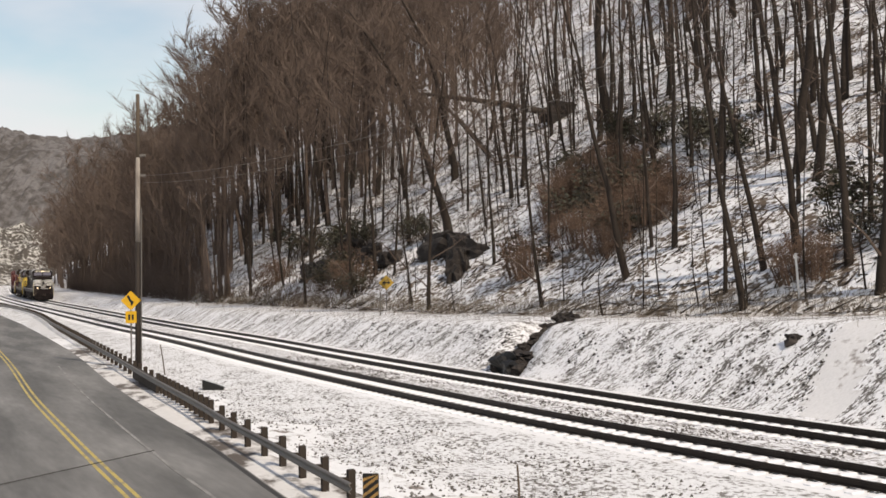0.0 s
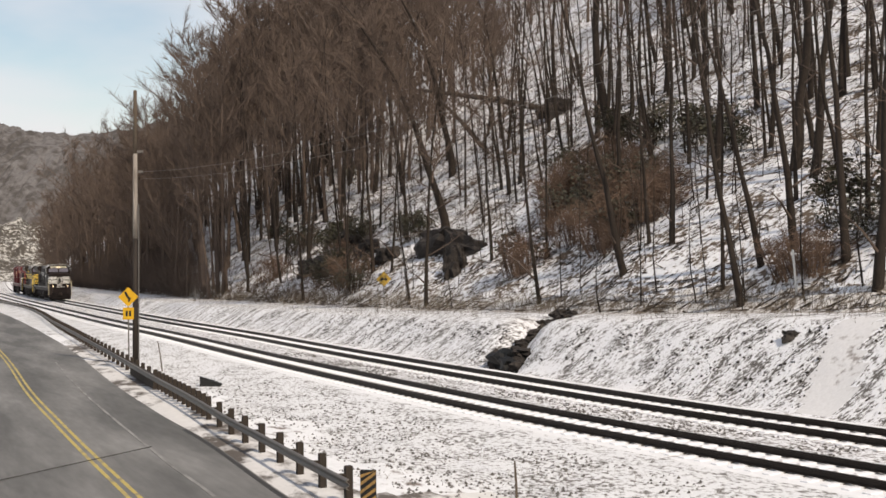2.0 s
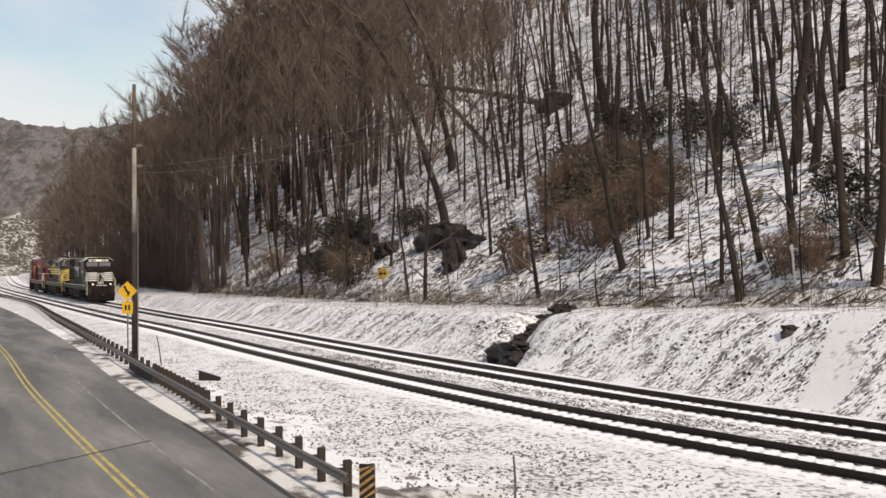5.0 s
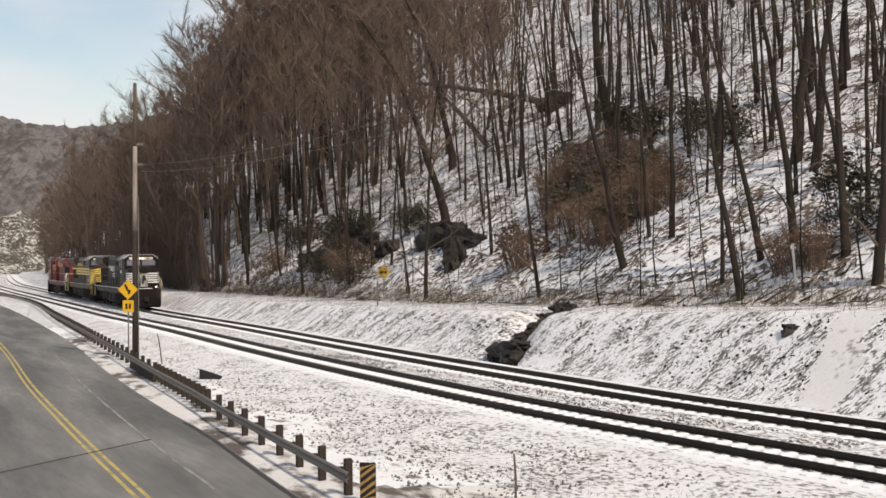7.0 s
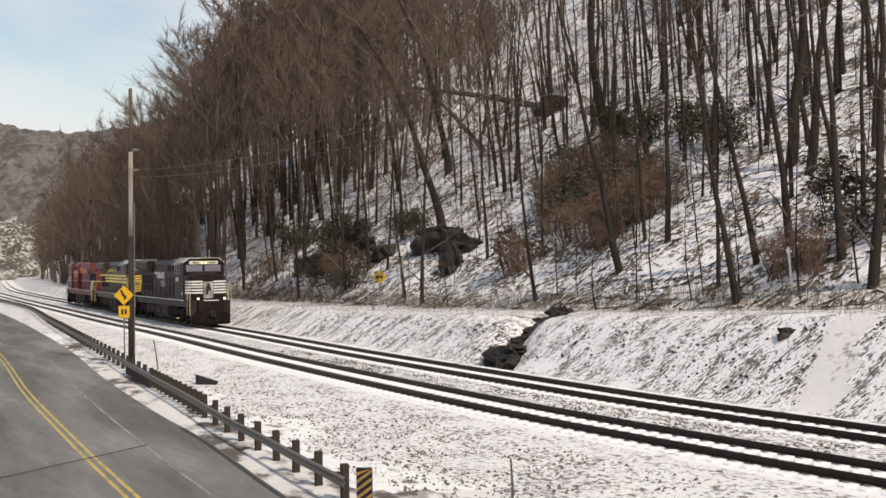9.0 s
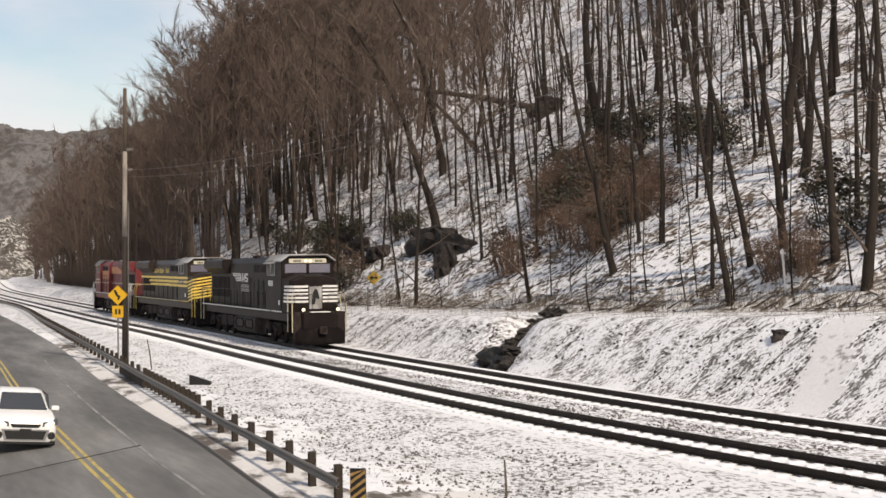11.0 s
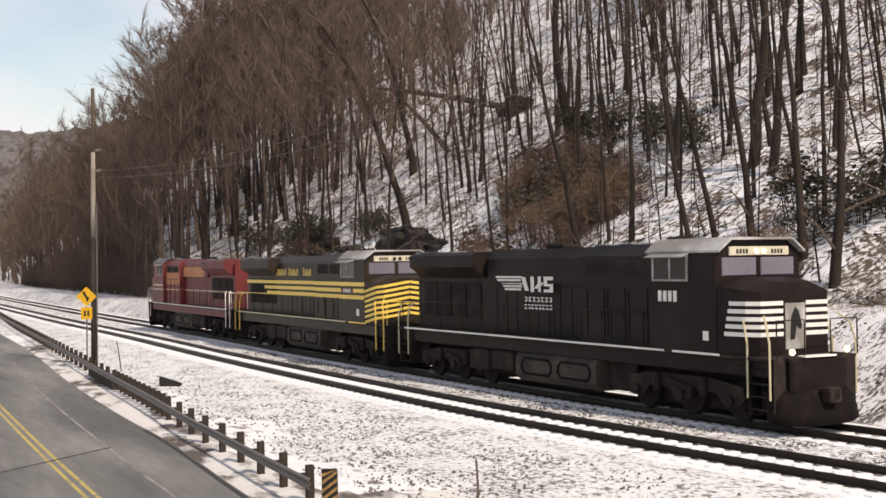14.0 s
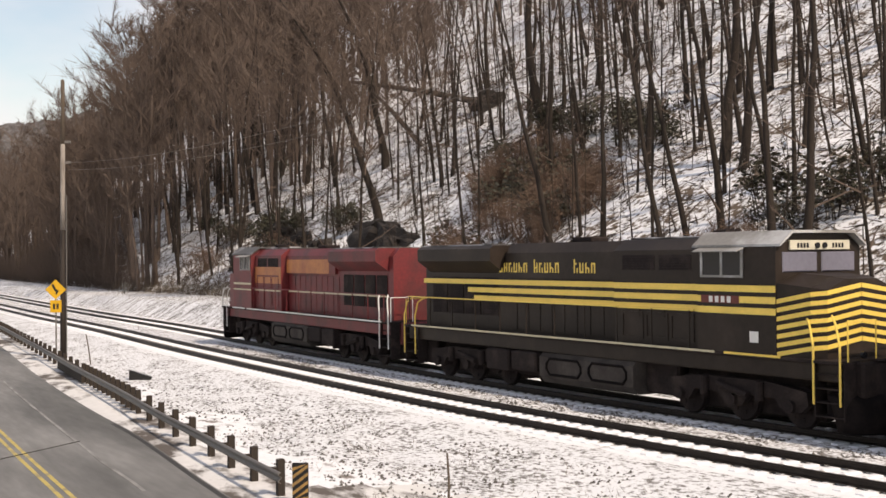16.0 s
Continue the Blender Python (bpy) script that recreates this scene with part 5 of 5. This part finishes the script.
    plow.loft([[(P(s + d), y * k, z) for s, y in plan] for d, k, z in ((0.06, 0.94, 0.10), (0.0, 1.0, 0.18), (0.04, 1.0, 0.36), (0.10, 1.0, 0.56), (0.18, 0.99, 0.76), (0.28, 0.97, 0.92), (0.36, 0.93, 1.0))])
    part("snow_plow", plow, M_PLOW, t, "dark steel snow plow", True)
    for s0, s1, n in ((0.55, 0.9, "front_plate"), (21.45, 21.75, "rear_plate")):
        part(n, slab(s0, s1, -0.98, 0.98, 0.9, 1.78, 0.06), body if scheme != "nkp" else M_UNDER, t)
    for s0, s1 in ((0.0, 0.6), (21.7, 22.3)):
        g = Geo()
        g.box(P(s1), P(s0), -0.14, 0.14, 0.72, 1.02, 0.03)
        g.box(P(s0 + 0.35 if s0 < 5 else s1), P(s0 if s0 < 5 else s1 - 0.35), -0.2, 0.2, 0.66, 1.06, 0.04)
        part("coupler", g, M_UNDER, t)
    for s0 in (0.62, 21.62):
        for sgn in (-1, 1):
            g = Geo()
            g.tube([(P(s0), sgn * 1.4, 1.8), (P(s0), sgn * 1.4, 2.75), (P(s0), sgn * 0.45, 2.75), (P(s0), sgn * 0.45, 1.8)], 0.02, 6)
            part("end_railing", g, body if scheme == "ns" else M_GOLD if scheme == "nkp" else M_WHITE, t)
    for sd in (-1, 1):
        g = Geo()
        g.disc((P(0.55), sd * 0.95, 1.95), "x", 0.085, 0.06, 14)
        part("ditch_light", g, M_LAMP if scheme == "ns" else M_CAB_GLASS, t, "lit ditch light" if scheme == "ns" else "unlit ditch light")
    return t, sets


M_GOLD_PALE = material("pale_yellow_rail_paint", (0.62, 0.55, 0.38), 0.5, 0, 0.2, 2)


def side_bar(t, s0, s1, z0, z1, y, mat, name="marking", label="", lean=0.0):
    """A painted block on both flanks."""
    for sd in (-1, 1):
        g = Geo()
        a, b = sorted((sd * y, sd * (y + 0.006)))
        g.prism([(P(s1), z0), (P(s0), z0), (P(s0) + lean, z1), (P(s1) + lean, z1)], "y", a, b)
        part(name, g, mat, t, label)


def train():
    units = []
    # black leader with white nose stripes
    t, w = locomotive("locomotive", "black diesel locomotive with white nose stripes leading the train", M_NS_BLACK, M_WHITE, M_NS_BLACK, "ns")
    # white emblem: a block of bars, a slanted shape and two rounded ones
    for k in range(5):
        side_bar(t, 13.05 + 0.06 * k, 14.75 - 0.10 * k, 3.76 - k * 0.105, 3.83 - k * 0.105, 1.06 if k < 2 else 0.945, M_WHITE, "emblem_bar", "white emblem bar", 0.0)
    for s0, s1, z0, z1, ln in ((12.62, 12.86, 3.34, 3.80, -0.22), (12.30, 12.50, 3.30, 3.82, 0.0), (11.98, 12.30, 3.42, 3.62, 0.30), (11.88, 12.05, 3.30, 3.82, 0.0),
                               (11.15, 11.70, 3.70, 3.82, 0.0), (11.50, 11.70, 3.58, 3.695, 0.0), (11.15, 11.70, 3.50, 3.575, 0.0), (11.15, 11.35, 3.40, 3.495, 0.0), (11.15, 11.70, 3.30, 3.395, 0.0)):
        side_bar(t, s0, s1, z0, z1, 1.06, M_WHITE, "emblem_block", "white emblem block", ln)
    for z, n in ((2.97, 7), (2.72, 8)):
        for k in range(n):
            q = 11.4 + 1.75 * k / n
            side_bar(t, q, q + 0.15, z, z + 0.045, 0.945, M_WHITE, "bar")
            side_bar(t, q + 0.04 * (k % 3), q + 0.05 + 0.04 * (k % 3), z + 0.047, z + 0.115, 0.945, M_WHITE, "bar")
            side_bar(t, q, q + 0.15, z + 0.117, z + 0.16, 0.945, M_WHITE, "bar")
    for k in range(4):
        side_bar(t, 4.35 + k * 0.22, 4.5 + k * 0.22, 3.16, 3.46, 1.503, M_WHITE, "bar")
    side_bar(t, 3.05, 3.28, 2.15, 2.40, 1.503, M_WHITE, "notice_plate", "small white notice plate")
    units.append((t, w, 0.0, False))
    # dark heritage unit with yellow stripes
    t, w = locomotive("locomotive", "dark heritage diesel locomotive with three yellow side stripes", M_NKP_BLACK, M_GOLD, M_NKP_BLACK, "nkp")
    for k in range(3):
        z = 3.36 - k * 0.28
        side_bar(t, 2.76, 5.54, z, z + 0.17, 1.503, M_GOLD, "side_stripe", "yellow side stripe")
        side_bar(t, 5.57, 9.29, z, z + 0.17, 1.303, M_GOLD, "side_stripe", "yellow side stripe")
        side_bar(t, 9.32, (21.0, 17.9, 17.5)[k], z, z + 0.17, 0.962, M_GOLD, "side_stripe", "yellow side stripe")
    side_bar(t, 4.0, 5.4, 3.06, 3.26, 1.508, M_RED_DARK, "number_panel", "dark red panel with pale marks")
    for k in range(4):
        side_bar(t, 4.3 + k * 0.22, 4.43 + k * 0.22, 3.08, 3.24, 1.515, M_WHITE, "bar")
    for s0, n in ((10.5, 4), (12.35, 5), (14.1, 6)):           # three words as upright and level bars
        for k in range(n):
            q = s0 + k * 0.29
            tall = 0.10 if k == n - 1 else 0.0
            side_bar(t, q + 0.14, q + 0.20, 3.78, 4.10 + tall, 1.053, M_GOLD, "bar")
            side_bar(t, q, q + 0.055, 3.78, (4.10, 3.94)[k % 2], 1.053, M_GOLD, "bar")
            z = (4.04, 3.91, 3.78)[k % 3]
            side_bar(t, q + 0.057, q + 0.138, z, z + 0.055, 1.053, M_GOLD, "bar")
    side_bar(t, 3.35, 3.65, 2.1, 2.38, 1.503, M_WHITE, "notice_plate", "small white notice plate")
    units.append((t, w, 22.35, False))
    # red unit, running long hood first
    t, w = locomotive("locomotive", "faded red diesel locomotive with an orange band, running backwards", M_RED, M_WHITE, M_RED, "red")
    side_bar(t, 9.4, 14.6, 3.62, 4.25, 1.053, M_ORANGE, "side_band", "faded orange band")
    side_bar(t, 5.6, 9.25, 3.1, 3.9, 1.303, M_ORANGE, "side_band", "faded orange band")
    for s0, s1, y in ((2.8, 5.5, 1.503), (5.6, 9.25, 1.324), (9.4, 20.6, 0.962)):
        side_bar(t, s0, s1, 2.72, 2.79, y, M_GOLD_PALE, "side_stripe", "thin pale side stripe")
    side_bar(t, 2.8, 5.5, 3.0, 3.1, 1.503, M_GOLD_PALE, "side_stripe", "thin pale side stripe")
    units.append((t, w, 44.75, True))
    return units


M_RED_DARK = material("dark_red_panel", (0.16, 0.035, 0.025), 0.5, 0, 0.2, 2)
units = train()
# ---------------------------------------------------------------- the car
M_CAR = material("white_car_paint", (0.78, 0.78, 0.77), 0.25, 0, 0.06, 1.5, None, 0, 20, 0.5)
M_CAR_GLASS = material("tinted_car_glass", (0.035, 0.04, 0.045), 0.06, 0, 0.1, 2, None, 0, 20, 0.6)
M_TYRE = material("black_tyre_rubber", (0.02, 0.02, 0.02), 0.85, 0, 0.3, 6)
M_TRIM = material("black_plastic_trim", (0.025, 0.025, 0.027), 0.6, 0, 0.3, 4)
M_LENS = material("headlamp_lens", (0.10, 0.105, 0.11), 0.12, 0.2, 0.2, 5)


def suv():
    """A compact white estate on high wheels; it faces +x."""
    t = thing("car", "white compact SUV driving along the road", "car")
    body, rings = Geo(), []
    for x, w, z0, z1 in ((2.14, 0.70, 0.30, 0.78), (2.06, 0.82, 0.25, 0.89), (1.85, 0.875, 0.24, 0.96), (1.1, 0.885, 0.24, 1.05), (0.7, 0.885, 0.24, 1.09),
                         (-1.2, 0.885, 0.24, 1.10), (-1.9, 0.86, 0.30, 1.08), (-2.1, 0.80, 0.40, 1.0)):
        rings.append([(x, -w, z0 + 0.08), (x, -w * 0.92, z0), (x, w * 0.92, z0), (x, w, z0 + 0.08), (x, w * 1.005, (z0 + z1) / 2), (x, w * 0.97, z1 - 0.06), (x, w * 0.88, z1), (x, -w * 0.88, z1), (x, -w * 0.97, z1 - 0.06), (x, -w * 1.005, (z0 + z1) / 2)])
    body.loft(rings)
    b = part("body", body, M_CAR, t, "", True)
    cabin, rings = Geo(), []
    for x, w0, w1, z1 in ((0.98, 0.74, 0.72, 1.07), (0.15, 0.79, 0.60, 1.53), (-0.3, 0.79, 0.60, 1.60), (-1.2, 0.78, 0.58, 1.56), (-1.75, 0.74, 0.54, 1.42), (-2.02, 0.70, 0.62, 1.08)):
        rings.append([(x, -w0, 1.02), (x, w0, 1.02), (x, w1 + 0.04, z1 - 0.06), (x, w1 - 0.1, z1), (x, -w1 + 0.1, z1), (x, -w1 - 0.04, z1 - 0.06)])
    cabin.loft(rings)
    part("cabin", cabin, M_CAR, t, "", True)
    g = Geo()
    g.loft([[(1.0, -0.68, 1.10), (1.0, 0.68, 1.10), (0.97, 0.68, 1.09), (0.97, -0.68, 1.09)], [(0.22, -0.56, 1.52), (0.22, 0.56, 1.52), (0.20, 0.56, 1.49), (0.20, -0.56, 1.49)]])
    part("windscreen", g, M_CAR_GLASS, t)
    for sd in (-1, 1):
        for x0, x1 in ((0.70, -0.35), (-0.42, -1.35)):
            g = Geo()
            g.prism([(x0, 1.10), (x1, 1.10), (x1, 1.46), (min(x0, 0.10), 1.46)], "y", *sorted((sd * 0.70, sd * 0.785)))
            part("side_window", g, M_CAR_GLASS, t)
        g = Geo()
        g.box(0.55, 0.72, *sorted((sd * 0.84, sd * 1.06)), 1.05, 1.19, 0.025)
        part("wing_mirror", g, M_CAR, t)
        g = Geo()
        g.loft([[(2.0, sd * 0.46, 0.86), (1.8, sd * 0.87, 0.95), (1.8, sd * 0.87, 0.76), (2.0, sd * 0.46, 0.70)], [(2.15, sd * 0.46, 0.83), (1.96, sd * 0.895, 0.92), (2.0, sd * 0.895, 0.78), (2.165, sd * 0.46, 0.72)]])
        part("headlight", g, M_LENS, t)
        g = Geo()
        g.disc((2.10, sd * 0.72, 0.47), "x", 0.11, 0.09, 14)
        part("fog_light", g, M_TRIM, t)
    g = Geo()
    g.prism([(-0.66, 0.64), (0.66, 0.64), (0.56, 0.32), (-0.56, 0.32)], "x", 2.07, 2.148)
    part("grille_surround", g, M_STEEL, t, "bright grille surround")
    for z0, z1, w in ((0.69, 0.79, 0.42), (0.36, 0.60, 0.58)):
        g = Geo()
        g.prism([(-w, z1), (w, z1), (w * 0.86, z0), (-w * 0.86, z0)], "x", 2.08, 2.155)
        part("grille", g, M_TRIM, t, "black grille opening")
    g = Geo()
    g.box(1.9, 2.12, -0.80, 0.80, 0.19, 0.33, 0.03)
    part("lower_bumper", g, M_TRIM, t)
    g = Geo()
    g.box(2.155, 2.17, -0.16, 0.16, 0.52, 0.66)
    part("front_plate", g, M_TRIM, t, "dark blank front plate")
    tyre, rim = Geo(), Geo()
    tyre.disc((0, 0, 0), "y", 0.34, 0.22, 24, bev=0.03)
    rim.disc((0, 0, 0), "y", 0.23, 0.235, 12, bev=0.01)
    tm, rm = tyre.mesh("tyre", M_TYRE, True), rim.mesh("rim", M_STEEL)
    wheels = []
    for x in (1.32, -1.35):
        for sd in (-1, 1):
            a = Geo()
            a.disc((x, sd * 0.79, 0.37), "y", 0.40, 0.20, 20)
            part("wheel_arch", a, M_TRIM, t)
            hub = Geo()
            hub.disc((0, 0, 0), "y", 0.10, 0.24, 12)
            w = part("wheel", hub, M_STEEL, t, at=Matrix.Translation((x, sd * 0.775, 0.34)))
            part("tyre", tm, None, w)
            part("rim", rm, None, w)
            wheels.append(w)
    return t, wheels


car, car_wheels = suv()
# ---------------------------------------------------------------- what moves
SPEED = 12.72
FRONT_0 = track.near(7.94, 36.58)[0] + 13.5 * SPEED       # arc length of the front coupler at the start
CAR_SPEED, CAR_OFF = 18.2, -1.28                          # metres a second; beside the road's middle
CAR_S = MIDDLE.near(-9.6, 33.6)[0] - 0.6                        # where the car is at 11.3 s


def on_track(s0, s1):
    """Pose of a unit whose trucks stand at two arc lengths (front, rear)."""
    a, b = Vector(track.at(s0)), Vector(track.at(s1))
    c, d = (a + b) / 2, a - b
    return Matrix.Translation((c.x, c.y, 0)) @ Matrix.Rotation(math.atan2(d.y, d.x), 4, "Z")


def motions():
    times = [k * 0.5 for k in range(33)]
    for t, sets, behind, back in units:
        rows = []
        for s in times:
            f = FRONT_0 - SPEED * s + behind
            m = on_track(f + 4.6, f + 17.7)
            rows.append((s, m @ Matrix.Rotation(math.pi, 4, "Z") if back else m))
        walk(t, rows)
        turn, n = SPEED / 0.535 * (-1 if back else 1), 256
        for w in sets:
            o = w.matrix_basis.translation.copy()
            walk(w, [(16 * k / n, Matrix.Translation(o) @ Matrix.Rotation(turn * 16 * k / n, 4, "Y")) for k in range(n + 1)])
    rows = []
    for s in times:
        a = CAR_S - CAR_SPEED * (s - 11.3)
        if a < 3:
            u = Vector((*MIDDLE.at(3, CAR_OFF), 0))
            d = (Vector((*MIDDLE.at(1.5, CAR_OFF), 0)) - u).normalized()
            c = u + d * (3 - a)
        else:
            p, q = [Vector((*MIDDLE.at(a + e, CAR_OFF), 0)) for e in (-1.3, 1.3)]
            c, d = (p + q) / 2, (p - q).normalized()
        z = road_z(ROAD_EDGE.near(c.x, c.y)[1]) if a > 3 else ROAD_Z - 0.4
        rows.append((s, Matrix.Translation((c.x, c.y, z + 0.005)) @ Matrix.Rotation(math.atan2(d.y, d.x), 4, "Z") @ Matrix.Rotation(math.atan(ROAD_FALL) * -1, 4, "X")))
    walk(car, rows)
    turn, n = CAR_SPEED / 0.34, 479
    for w in car_wheels:
        o = w.matrix_basis.translation.copy()
        walk(w, [(16 * k / n, Matrix.Translation(o) @ Matrix.Rotation(turn * 16 * k / n, 4, "Y")) for k in range(n + 1)])


motions()
